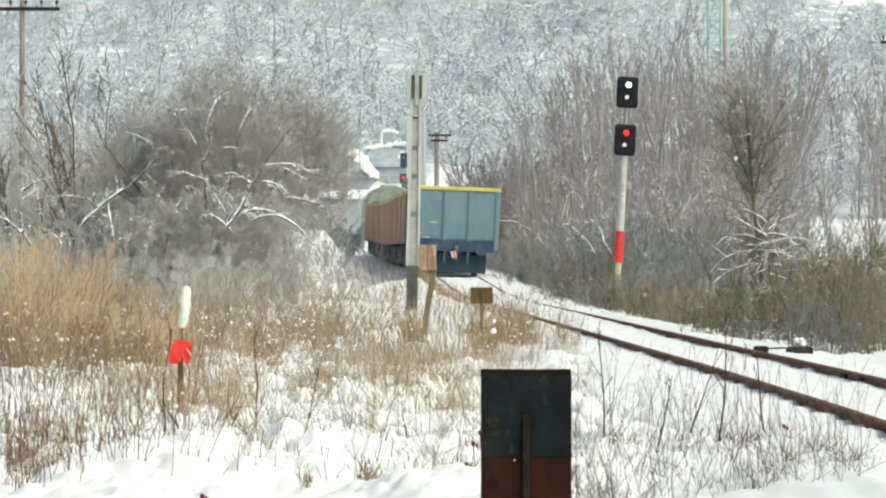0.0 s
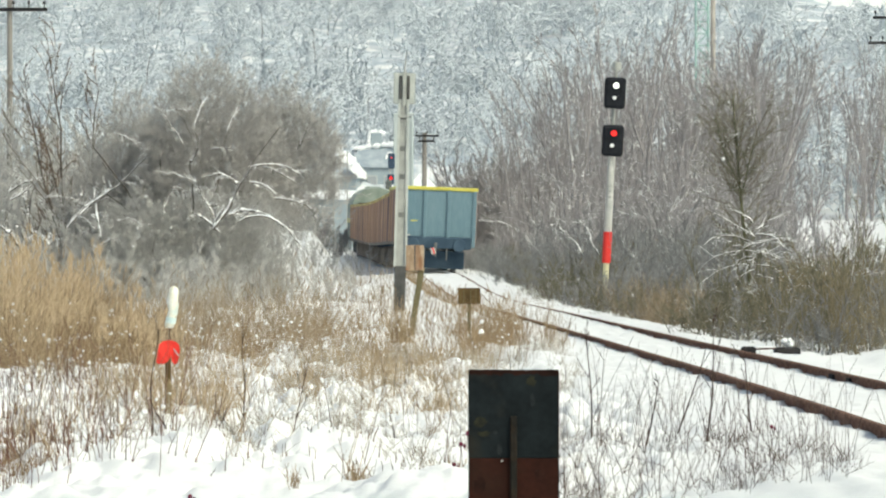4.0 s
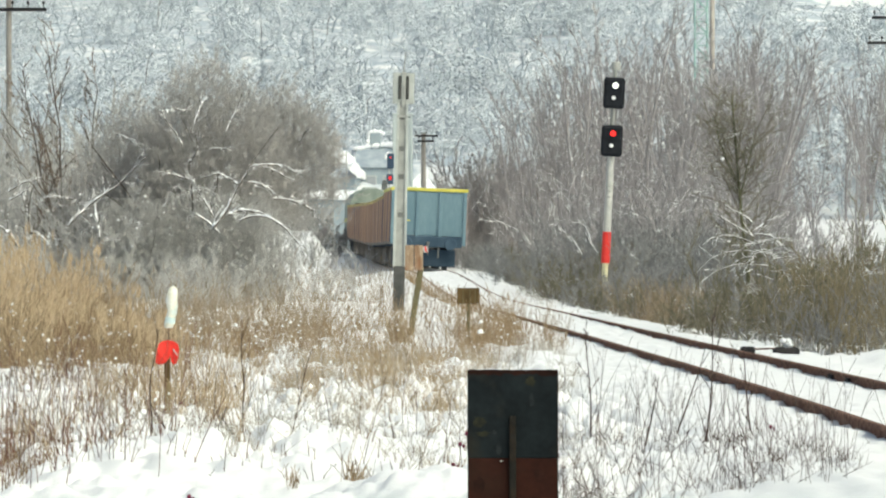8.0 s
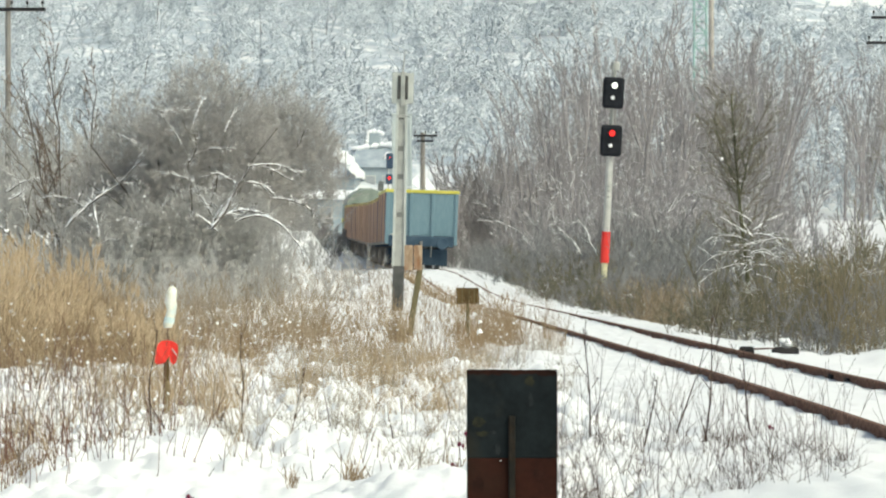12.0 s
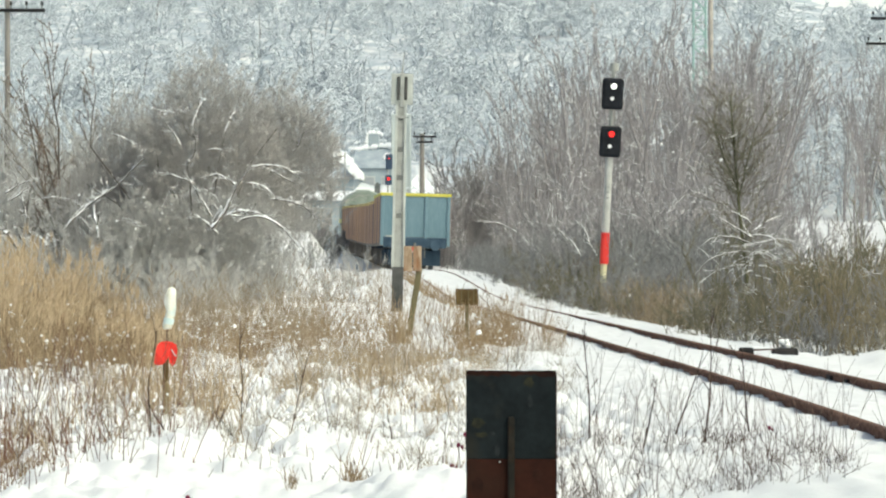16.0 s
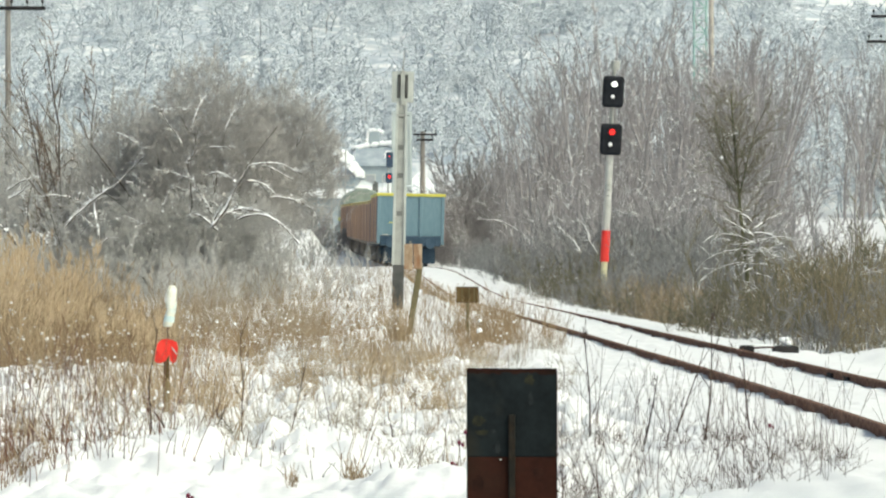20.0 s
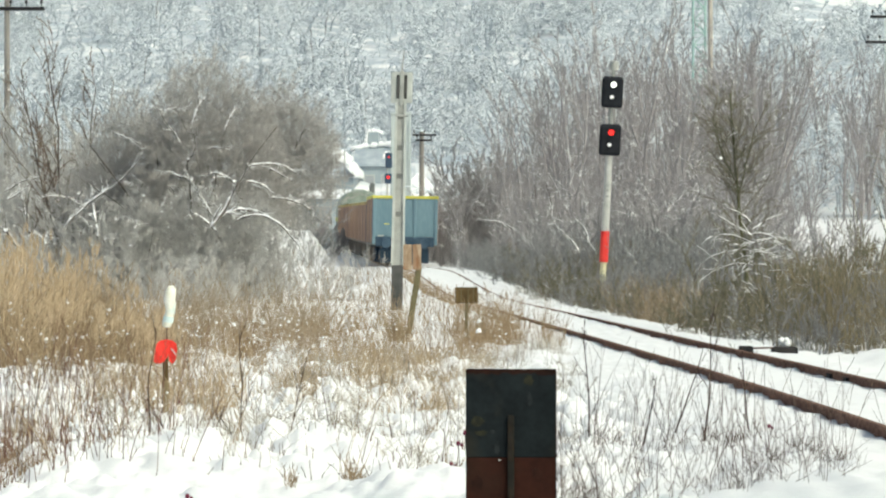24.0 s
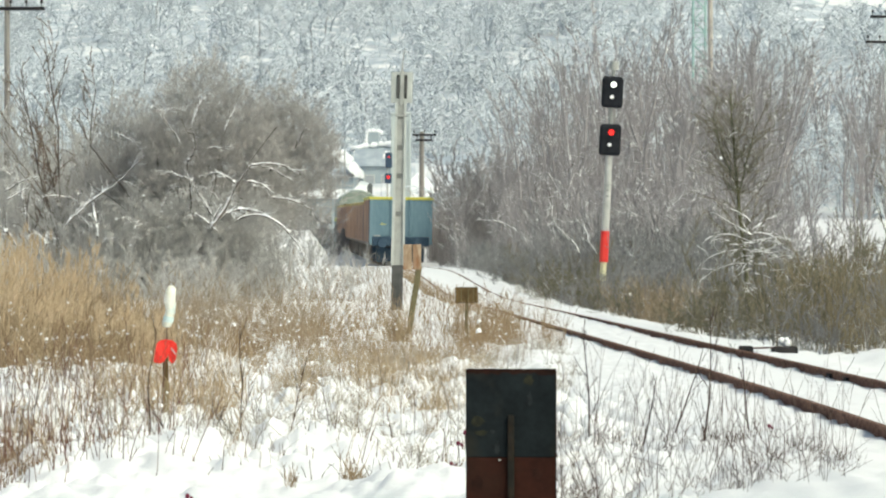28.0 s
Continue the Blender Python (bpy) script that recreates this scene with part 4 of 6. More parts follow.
def grow(out, p, d, length, r, level, last, rnd, kids, spread, ratio, lift, wander, steps):
    """Limb and its side shoots, as rows for rods() with the level at the end."""
    n = steps[min(level, len(steps) - 1)]
    step = length / n
    k = kids[min(level, len(kids) - 1)]
    x, y, z = p
    dx, dy, dz = d
    for i in range(n):
        dx += rnd.gauss(0, wander)
        dy += rnd.gauss(0, wander)
        dz += rnd.gauss(0, wander) + lift[min(level, len(lift) - 1)]
        m = math.sqrt(dx * dx + dy * dy + dz * dz) or 1
        dx, dy, dz = dx / m, dy / m, dz / m
        r0, r1 = r * (1 - 0.72 * i / n), r * (1 - 0.72 * (i + 1) / n)
        nx, ny, nz = x + dx * step, y + dy * step, z + dz * step
        out.append((x, y, z, nx, ny, nz, r0, r1, level))
        if level < last:
            share = k / n * (0.5 if i == 0 and level == 0 else 1.0)
            c = int(share) + (rnd.random() < share % 1)
            for _ in range(c):
                t = rnd.random()
                a, b, e = rnd.gauss(0, 1), rnd.gauss(0, 1), rnd.gauss(0, 1)
                q = math.sqrt(a * a + b * b + e * e) or 1
                s = spread * rnd.uniform(0.6, 1.3)
                cd = (dx + a / q * s, dy + b / q * s, dz + e / q * s)
                grow(out, (x + dx * step * t, y + dy * step * t, z + dz * step * t), cd,
                     length * ratio * rnd.uniform(0.6, 1.25) * (1 - 0.35 * (i + t) / n), r1 * 0.62, level + 1, last, rnd, kids, spread, ratio, lift, wander, steps)
        x, y, z = nx, ny, nz


def spread_out(segs, places):
    """Copies of a set of rods at rows of x, y, z, scale, turn, in one array."""
    s = np.asarray(segs, float)
    made = []
    for x, y, z, k, a in places:
        c, n = math.cos(a), math.sin(a)
        t = s.copy()
        for j in (0, 3):
            t[:, j] = (s[:, j] * c - s[:, j + 1] * n) * k + x
            t[:, j + 1] = (s[:, j] * n + s[:, j + 1] * c) * k + y
            t[:, j + 2] = s[:, j + 2] * k + z
        t[:, 6:8] *= k
        made.append(t)
    return np.concatenate(made)


def limb(name, s, sides=6):
    """One connected tapered tube along a chain of rods."""
    bm = bmesh.new()
    old, end = None, None
    for row in s:
        p, q, r0, r1 = Vector(row[:3]), Vector(row[3:6]), row[6], row[7]
        m = (q - p).to_track_quat("Z", "Y").to_matrix()
        ring = [m @ Vector((math.cos(2 * math.pi * k / sides), math.sin(2 * math.pi * k / sides), 0)) for k in range(sides)]
        if old is None or (p - end).length > 1e-4:
            old = [bm.verts.new(p + c * r0) for c in ring]
        fresh = [bm.verts.new(q + c * r1) for c in ring]
        shift = min(range(sides), key=lambda k: (fresh[k].co - old[0].co).length)
        fresh = fresh[shift:] + fresh[:shift]
        for k in range(sides):
            bm.faces.new((old[k], old[(k + 1) % sides], fresh[(k + 1) % sides], fresh[k]))
        old, end = fresh, q
    me = bpy.data.meshes.new(name)
    bm.to_mesh(me)
    bm.free()
    return me


def tree(name, label, x, y, stems, twig, bark, group="", kind_name="tree", smallest=0.0, extra=None, sunk=0.1):
    """A thing of one trunk for each stem, and a crown of limbs and finer twigs."""
    t = thing(name, pose(x, y, float(ground_z(x, y)) - sunk), label, kind_name, group)
    fine = []
    for stem in stems:
        s = np.asarray(stem, float)
        s[:, 6:8] = np.maximum(s[:, 6:8], smallest)
        mesh_part("trunk", limb("trunk", s[s[:, 8] <= 0]), bark, t)
        fine.append(s[s[:, 8] > 0])
    if extra is not None:
        fine.append(extra)
    tagged(mesh_part("crown", rods("crown", np.concatenate(fine), 3), twig, t), kind="stuff")
    return t


def shrub(name, label, x, y, stems, twig, group, smallest, sunk=0.1):
    s = np.concatenate([np.asarray(q, float) for q in stems])
    s[:, 6:8] = np.maximum(s[:, 6:8], smallest)
    ob = mesh_part(name, rods(name, s, 3), twig, m=pose(x, y, float(ground_z(x, y)) - sunk))
    return tagged(ob, label, "shrub", group)


def dome_twigs(rnd, n, rx, ry, h, size, r, cx=0.0, low=0.08, at=-99.0):
    """Sprays of fine twigs that fill a dome, denser to its skin."""
    out = []
    for k in range(n):
        a, q = rnd.uniform(0, 2 * math.pi), rnd.random() ** 0.38
        e = math.asin(min(1, low + (1 - low) * rnd.random() ** 0.9))
        bump = 0.9 + 0.2 * float(value_noise(np.array(a * 2.2), np.array(e * 4.0), 31))
        ux, uy, uz = math.cos(a) * math.cos(e), math.sin(a) * math.cos(e), math.sin(e)
        p = (cx + ux * rx * q * bump, uy * ry * q * bump, uz * h * q * bump + 0.2)
        if at + p[0] > -5.5 and p[2] < 2.7 - 0.5 * rnd.random() or at + p[0] > -4.5 and p[2] < 4.7 - 2.4 * rnd.random():
            continue        # open below, where the snow shows under the bush
        d = (ux * 0.7 + rnd.gauss(0, 0.6), uy * 0.7 + rnd.gauss(0, 0.6), 0.35 + uz * 0.6 + rnd.gauss(0, 0.5))
        m = math.sqrt(d[0] ** 2 + d[1] ** 2 + d[2] ** 2) or 1
        grow(out, p, (d[0] / m, d[1] / m, d[2] / m), size * rnd.uniform(0.6, 1.3), r, 1, 2, rnd, (0, 7), 0.9, 0.5, (0, 0.02, 0.03), 0.24, (1, 3, 1))
    s = np.asarray(out)
    s[:, 6:8] = np.maximum(s[:, 6:8], r * 0.6)
    return s


def bough(x, y, z, d, length, r, label, kids=(7, 4), droop=-0.06, least=0.012):
    m = math.sqrt(sum(c * c for c in d))
    rnd = random.Random(int(x * 1000) + int(z * 7000))
    segs = []
    grow(segs, (0, 0, 0), tuple(c / m for c in d), length, r, 0, 2, rnd, kids, 0.75, 0.3, (droop * 0.6, droop * 0.4, 0.0), 0.1, (20, 7, 4))
    s = np.asarray(segs)
    s[:, 6:8] = np.maximum(s[:, 6:8], least)
    fat = np.array([rnd.uniform(0.4, 1.5) for _ in range(len(s) + 1)])
    heart = np.flatnonzero(s[:, 8] <= 0)
    fat[heart] *= np.clip(0.3 + np.arange(len(heart)) / 5, 0.3, 1.0)        # the foot goes back into the twigs
    s[:, 6] *= fat[:-1]
    s[:, 7] *= fat[1:]
    b = thing("snowy_bough", pose(x, y, z), label, "branch", "snow-laden boughs")
    mesh_part("limb", limb("limb", s[s[:, 8] <= 0]), BARK_SNOWY, b)
    tagged(mesh_part("spray", rods("spray", s[s[:, 8] > 0], 3), BARK_SNOWY, b), kind="stuff")


def left_thicket():
    rnd = random.Random(11)
    # the great round bush, with a lower lobe at its side
    for cx, y, rx, ry, h, n, count in ((-6.9, 150, 2.8, 2.2, 7.1, 11000, 16), (-4.6, 153, 2.05, 1.7, 6.4, 4900, 9), (-9.3, 152, 1.95, 1.6, 6.1, 4800, 6), (-10.6, 155, 1.6, 1.6, 4.6, 2400, 6)):
        stems = []
        for k in range(count):
            segs = []
            a = rnd.uniform(0, 2 * math.pi) if cx < -6 else rnd.uniform(1.6, 4.7)
            lean = rnd.uniform(0.05, 0.42 if cx < -6 else 0.3)
            grow(segs, (math.cos(a) * 0.5, math.sin(a) * 0.5, 0), (math.cos(a) * lean, math.sin(a) * lean * 0.7, 1), h * rnd.uniform(0.6, 0.85) * (1.05 - 0.2 * lean), 0.055 if cx < -6 else 0.035, 0, 3, rnd,
                 (8, 4, 3), 0.9, 0.26, (0.02, -0.01, 0.0), 0.14 if cx < -6 else 0.07, (10, 5, 3))
            stems.append(segs)
        tree("round_bush", "large round leafless bush with grey-brown twigs and specks of snow", cx, y, stems, TWIG_CROWN, BARK if cx < -6 else TWIG_LEFT, "thicket", "bush", 0.006,
             dome_twigs(rnd, n, rx, ry, h, 0.40, 0.0078, low=0.08 if cx < -6 else 0.4, at=cx))
    # a low skirt of paler twigs before them, added to lighten their dark feet
    for cx, rx, h, n in ((-8.9, 1.7, 3.0, 2300), (-7.0, 1.9, 3.3, 2700), (-5.6, 1.3, 3.0, 1500)):
        segs = []
        grow(segs, (0, 0, 0), (0.1, 0, 1), h * 0.8, 0.03, 0, 2, rnd, (8, 4), 0.9, 0.3, (0.0, 0.0), 0.1, (6, 4, 2))
        tree("skirt_bush", "low spreading leafless bush of pale grey twigs", cx, 147.2, [segs], TWIG_LEFT, BARK, "thicket", "bush", 0.006, dome_twigs(rnd, n, rx, 0.9, h, 0.36, 0.0075, low=0.02))
    # undergrowth round their feet
    for x, y, n, top in ((-12.0, 150, 18, 2.7), (-10.0, 147, 18, 2.4), (-7.9, 144, 14, 1.9), (-6.4, 144, 12, 1.5), (-13.6, 156, 18, 3.3), (-12.4, 163, 16, 3.6), (-10.9, 158, 16, 3.6), (-13.3, 149, 12, 2.2), (-14.0, 162, 16, 3.8), (-6.0, 136, 12, 0.9), (-6.4, 134, 16, 1.5), (-7.4, 132, 16, 1.6), (-10.2, 148, 12, 3.0)):
        stems = []
        for k in range(n):
            segs = []
            a = rnd.uniform(0, 2 * math.pi)
            lean = rnd.uniform(0.1, 0.9)
            grow(segs, (rnd.gauss(0, 0.75), rnd.gauss(0, 0.7), 0), (math.cos(a) * lean, math.sin(a) * lean, 1), top * rnd.uniform(0.6, 1.1), 0.022, 0, 3, rnd,
                 (7, 5, 2), 0.75, 0.5, (0.0, 0.02, 0.04), 0.12, (5, 3, 2))
            stems.append(segs)
        shrub("shrub", "dense leafless grey-brown shrub with specks of snow", x, y, stems, TWIG_LEFT, "thicket", 0.0068)
    for x, y, n, top in ((-4.0, 160, 7, 1.2), (-3.5, 166, 6, 1.1), (-3.3, 158, 5, 1.0), (-3.9, 152, 6, 1.1), (-3.0, 163, 4, 0.9), (-4.5, 150, 5, 1.2)):
        stems = []
        for k in range(n):
            segs = []
            grow(segs, (rnd.gauss(0, 0.3), rnd.gauss(0, 0.5), 0), (rnd.gauss(0, 0.25), rnd.gauss(0, 0.25), 1), top * rnd.uniform(0.6, 1.2), 0.014, 0, 2, rnd, (7, 4), 0.6, 0.4, (0.0, 0.03), 0.1, (5, 3, 2))
            stems.append(segs)
        shrub("low_shrub", "low thin grey shrub standing in snow beside the track", x, y, stems, TWIG_LEFT, "thicket", 0.0075)
    low = [ob for ob in bpy.data.objects if ob.name.startswith("low_shrub")]
    for k in range(9):
        y = rnd.uniform(176, 262)
        x = float(track_x(y)) - 2.5 - 5.0 * rnd.random() ** 1.4
        s = rnd.uniform(0.7, 1.5)
        copy_thing(low[k % len(low)], pose(x, y, float(ground_z(x, y)) - 0.08, 0, 0, rnd.uniform(0, 360))).scale = (s, s, s)
    tall = []
    for k in range(3):
        stems = []
        for _ in range(16):
            segs = []
            a = rnd.uniform(0, 2 * math.pi)
            lean = rnd.uniform(0.05, 0.5)
            grow(segs, (rnd.gauss(0, 0.6), rnd.gauss(0, 0.6), 0), (math.cos(a) * lean, math.sin(a) * lean, 1), rnd.uniform(2.6, 4.6), 0.03, 0, 3, rnd,
                 (9, 6, 3), 0.6, 0.36, (0.01, 0.02, 0.03), 0.1, (6, 3, 2))
            stems.append(segs)
        tall.append(shrub("tall_shrub", "tall dense grey-brown leafless shrub behind the reeds", -13.6 + 1.7 * k, 160 + 3 * k, stems, TWIG_LEFT, "thicket", 0.010))
    for k, (x, y, s) in enumerate(((-14.2, 164, 1.0), (-12.8, 168, 1.1), (-11.4, 166, 1.05), (-13.5, 172, 1.2), (-10.2, 164, 1.0), (-12.1, 160, 0.85), (-14.6, 170, 1.15), (-6.4, 240, 0.45), (-7.2, 262, 0.5), (-8.0, 285, 0.55), (-14.3, 166, 1.4), (-13.3, 170, 1.4), (-12.3, 167, 1.3), (-11.3, 170, 1.25))):
        copy_thing(tall[k % 3], pose(x, y, float(ground_z(x, y)) - 0.1, 0, 0, rnd.uniform(0, 360))).scale = (s, s, s)
    # a row of dusky shrubs on the snow bank before the sheds
    for x, y, top in ((-9.0, 314, 1.9), (-8.3, 318, 2.1), (-7.6, 311, 1.8), (-6.9, 316, 2.0), (-6.2, 309, 1.7), (-9.6, 320, 2.1), (-7.9, 322, 2.2)):
        stems = []
        for k in range(11):
            segs = []
            grow(segs, (rnd.gauss(0, 0.35), rnd.gauss(0, 0.4), 0), (rnd.gauss(0, 0.35), rnd.gauss(0, 0.3), 1), top * rnd.uniform(0.7, 1.15), 0.024, 0, 2, rnd, (7, 5), 0.75, 0.42, (0.0, 0.02), 0.1, (5, 3, 2))
            stems.append(segs)
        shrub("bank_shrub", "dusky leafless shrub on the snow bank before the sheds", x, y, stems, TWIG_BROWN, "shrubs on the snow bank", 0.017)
    # slender saplings in front of the hill
    for x, y, top in ((-11.5, 157, 8.6), (-11.2, 156, 7.4), (-13.4, 160, 6.2), (-14.3, 161, 5.6), (-10.6, 168, 5.4)):
        stems = []
        for k in range(2):
            segs = []
            a = rnd.uniform(0, 2 * math.pi)
            grow(segs, (0, 0, 0), (math.cos(a) * 0.2, math.sin(a) * 0.2, 1), top * rnd.uniform(0.75, 1.0), 0.05, 0, 3, rnd,
                 (13, 6, 4), 0.62, 0.33, (0.01, 0.06, 0.05), 0.07, (10, 4, 2))
            stems.append(segs)
        tree("sapling", "slender leafless sapling with upright branches", x, y, stems, TWIG_BARE, BARK, "saplings", "tree", 0.010)
    # snow-laden bent boughs, by where they start, which way they go and how long they are
    for x, z, dx, dz, length, r in ((-10.5, 2.1, 2.2, 2.4, 3.2, 0.04), (-9.55, 1.8, 0.25, 1.6, 1.75, 0.026), (-11.8, 1.6, -0.65, 1.0, 1.5, 0.06), (-11.2, 1.6, -0.9, 1.3, 2.0, 0.036), (-11.5, 2.4, -0.35, 0.8, 1.3, 0.03),
                                    (-12.1, 3.1, 0.6, 0.6, 1.1, 0.03), (-12.0, 2.9, 0.9, 0.5, 1.0, 0.024), (-11.2, 2.9, 1.25, 0.55, 1.5, 0.02), (-10.9, 1.6, -0.4, 0.7, 0.8, 0.026),
                                    (-6.4, 2.1, 1.1, 1.75, 2.1, 0.05), (-5.7, 3.35, -1.0, 0.45, 1.2, 0.036), (-5.35, 3.8, 1.2, 0.55, 1.6, 0.034), (-5.95, 2.5, 1.1, 0.55, 1.4, 0.05), (-4.8, 2.95, 1.4, -0.1, 1.5, 0.034),
                                    (-5.7, 2.3, 1.2, 0.5, 2.5, 0.036), (-6.35, 2.45, -0.4, 0.75, 1.0, 0.032), (-7.05, 3.7, -0.06, 1.0, 1.2, 0.034), (-6.9, 3.4, -0.75, 0.5, 1.1, 0.026), (-6.5, 4.3, 0.65, 0.3, 0.8, 0.024),
                                    (-5.0, 3.8, 0.9, 0.2, 1.1, 0.028), (-4.15, 4.25, 0.65, 0.6, 0.9, 0.022), (-9.1, 4.75, 0.8, -0.05, 1.0, 0.022), (-6.2, 2.0, -0.9, 0.9, 1.0, 0.03), (-5.4, 3.4, 0.7, 0.1, 0.9, 0.028),
                                    (-7.2, 4.4, -0.5, 0.8, 1.2, 0.024), (-6.0, 4.8, 0.4, 0.9, 1.1, 0.02), (-7.9, 5.3, 0.7, 0.3, 0.9, 0.02), (-6.9, 4.9, 0.35, 1.0, 1.3, 0.022)):
        bough(x, 139.5 + rnd.random(), z, (dx, rnd.uniform(-0.3, 0.3), dz), length, 1.2 * r, "bent bough carrying a line of white snow", (8, 3), -0.05, 0.0088)
    # small crooked curls of snowy twigs between them
    for k in range(26):
        x, z = (rnd.uniform(-9.0, -5.4), rnd.uniform(2.1, 3.4)) if k < 17 else (rnd.uniform(-12.0, -9.6), rnd.uniform(1.6, 3.2))
        bough(x, 141 + rnd.random(), z, (rnd.choice((-1, 1)) * rnd.uniform(0.3, 1), rnd.uniform(-0.3, 0.3), rnd.uniform(0.1, 1)), rnd.uniform(0.35, 0.8), 0.017, "crooked twig carrying a line of white snow", (6, 3), -0.1, 0.0075)


def right_woods():
    rnd = random.Random(23)
    first = []
    for k in range(5):
        stems = []
        for _ in range(2 + k % 2):
            segs = []
            a = rnd.uniform(0, 2 * math.pi)
            grow(segs, (0, 0, 0), (math.cos(a) * 0.2, math.sin(a) * 0.2, 1), rnd.uniform(7.5, 9.5), 0.08, 0, 4, rnd,
                 (11, 6, 5, 1), 0.55, 0.36, (0.02, 0.06, 0.05, 0.03), 0.07, (8, 3, 2, 1))
            stems.append(segs)
        first.append(tree("slender_tree", "slender leafless tree with grey-brown twigs paled for haze", 7.0 + 2.4 * k, 256 + 6 * k, stems, TWIG_FAR, TWIG_FAR, "woods beside the line", "tree", 0.011))
    places = []
    for k in range(104):
        y = rnd.uniform(205, 320)
        x = rnd.uniform(0.012, 0.085) * y
        share = (x / y - 0.012) / 0.073
        if x < float(track_x(y)) + 4.5 or (share > 0.72 and rnd.random() < 0.85):
            continue
        tall = 0.66 + 0.5 * min(1, share * 4) - (0.45 if share > 0.72 else 0)
        places.append((x, y, tall * rnd.uniform(0.75, 1.05)))
    for k, (x, y, s) in enumerate(places):
        t = copy_thing(first[k % 5], pose(x, y, float(ground_z(x, y)) - 0.1, 0, 0, rnd.uniform(0, 360)))
        t.scale = (s, s, s)
    for k in range(16):
        y = rnd.uniform(398, 436)
        x = rnd.uniform(0.055, 0.09) * y
        s = rnd.uniform(1.0, 1.5)
        copy_thing(first[k % 5], pose(x, y, float(ground_z(x, y)) - 0.1, 0, 0, rnd.uniform(0, 360))).scale = (s, s, s)
    # low thicket under them, along the cutting
    brown = []
    for k in range(3):
        stems = []
        for _ in range(13):
            segs = []
            a = rnd.uniform(0, 2 * math.pi)
            lean = rnd.uniform(0.05, 0.45)
            grow(segs, (rnd.gauss(0, 0.7), rnd.gauss(0, 0.7), 0), (math.cos(a) * lean, math.sin(a) * lean, 1), rnd.uniform(3.2, 5.6), 0.035, 0, 3, rnd,
                 (8, 6, 3), 0.55, 0.36, (0.01, 0.04, 0.04), 0.08, (5, 3, 2))
            stems.append(segs)
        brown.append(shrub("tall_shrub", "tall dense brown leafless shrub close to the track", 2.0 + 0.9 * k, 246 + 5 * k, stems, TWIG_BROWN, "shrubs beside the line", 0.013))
    for k in range(17):
        y = rnd.uniform(236, 282)
        x = float(track_x(y)) + 2.9 + rnd.random() ** 1.3 * 5.0
        s = rnd.uniform(0.75, 1.1)
        if x < 0.005 * y:
            continue
        copy_thing(brown[k % 3], pose(x, y, float(ground_z(x, y)) - 0.1, 0, 0, rnd.uniform(0, 360))).scale = (s, s, s)
    for k in range(11):
        y = rnd.uniform(262, 302)
        x = float(track_x(y)) + 3.1 + 0.6 * rnd.random()
        s = rnd.uniform(0.42, 0.6)
        copy_thing(brown[k % 3], pose(x, y, float(ground_z(x, y)) - 0.1, 0, 0, rnd.uniform(0, 360))).scale = (s, s, s)
    shrubs = []
    for k in range(4):
        stems = []
        for _ in range(11):
            segs = []
            a = rnd.uniform(0, 2 * math.pi)
            lean = rnd.uniform(0.1, 0.6)
            grow(segs, (rnd.gauss(0, 0.8), rnd.gauss(0, 0.8), 0), (math.cos(a) * lean, math.sin(a) * lean, 1), rnd.uniform(2.4, 4.2), 0.03, 0, 3, rnd,
                 (6, 5, 3), 0.65, 0.45, (0.0, 0.03, 0.04), 0.1, (4, 2, 2))
            stems.append(segs)
        shrubs.append(shrub("shrub", "tall leafless shrub on the cutting, paled for haze", 2.5 + k, 232 + 8 * k, stems, TWIG_FAR, "shrubs beside the line", 0.010))
    for k in range(70):
        y = rnd.uniform(165, 300)
        x = float(track_x(y)) + 3.5 + abs(rnd.gauss(0, 1)) * 1.0 + rnd.random() ** 1.5 * (0.072 * y - float(track_x(y)) - 2)
        if x > 0.064 * y and k % 3:
            continue
        s = rnd.uniform(0.7, 1.25) * (0.75 if x < float(track_x(y)) + 4 else 1.0) * (0.6 if x > 0.062 * y else 1)
        t = copy_thing(shrubs[k % 4], pose(x, y, float(ground_z(x, y)) - 0.1, 0, 0, rnd.uniform(0, 360)))
        t.scale = (s, s, s)


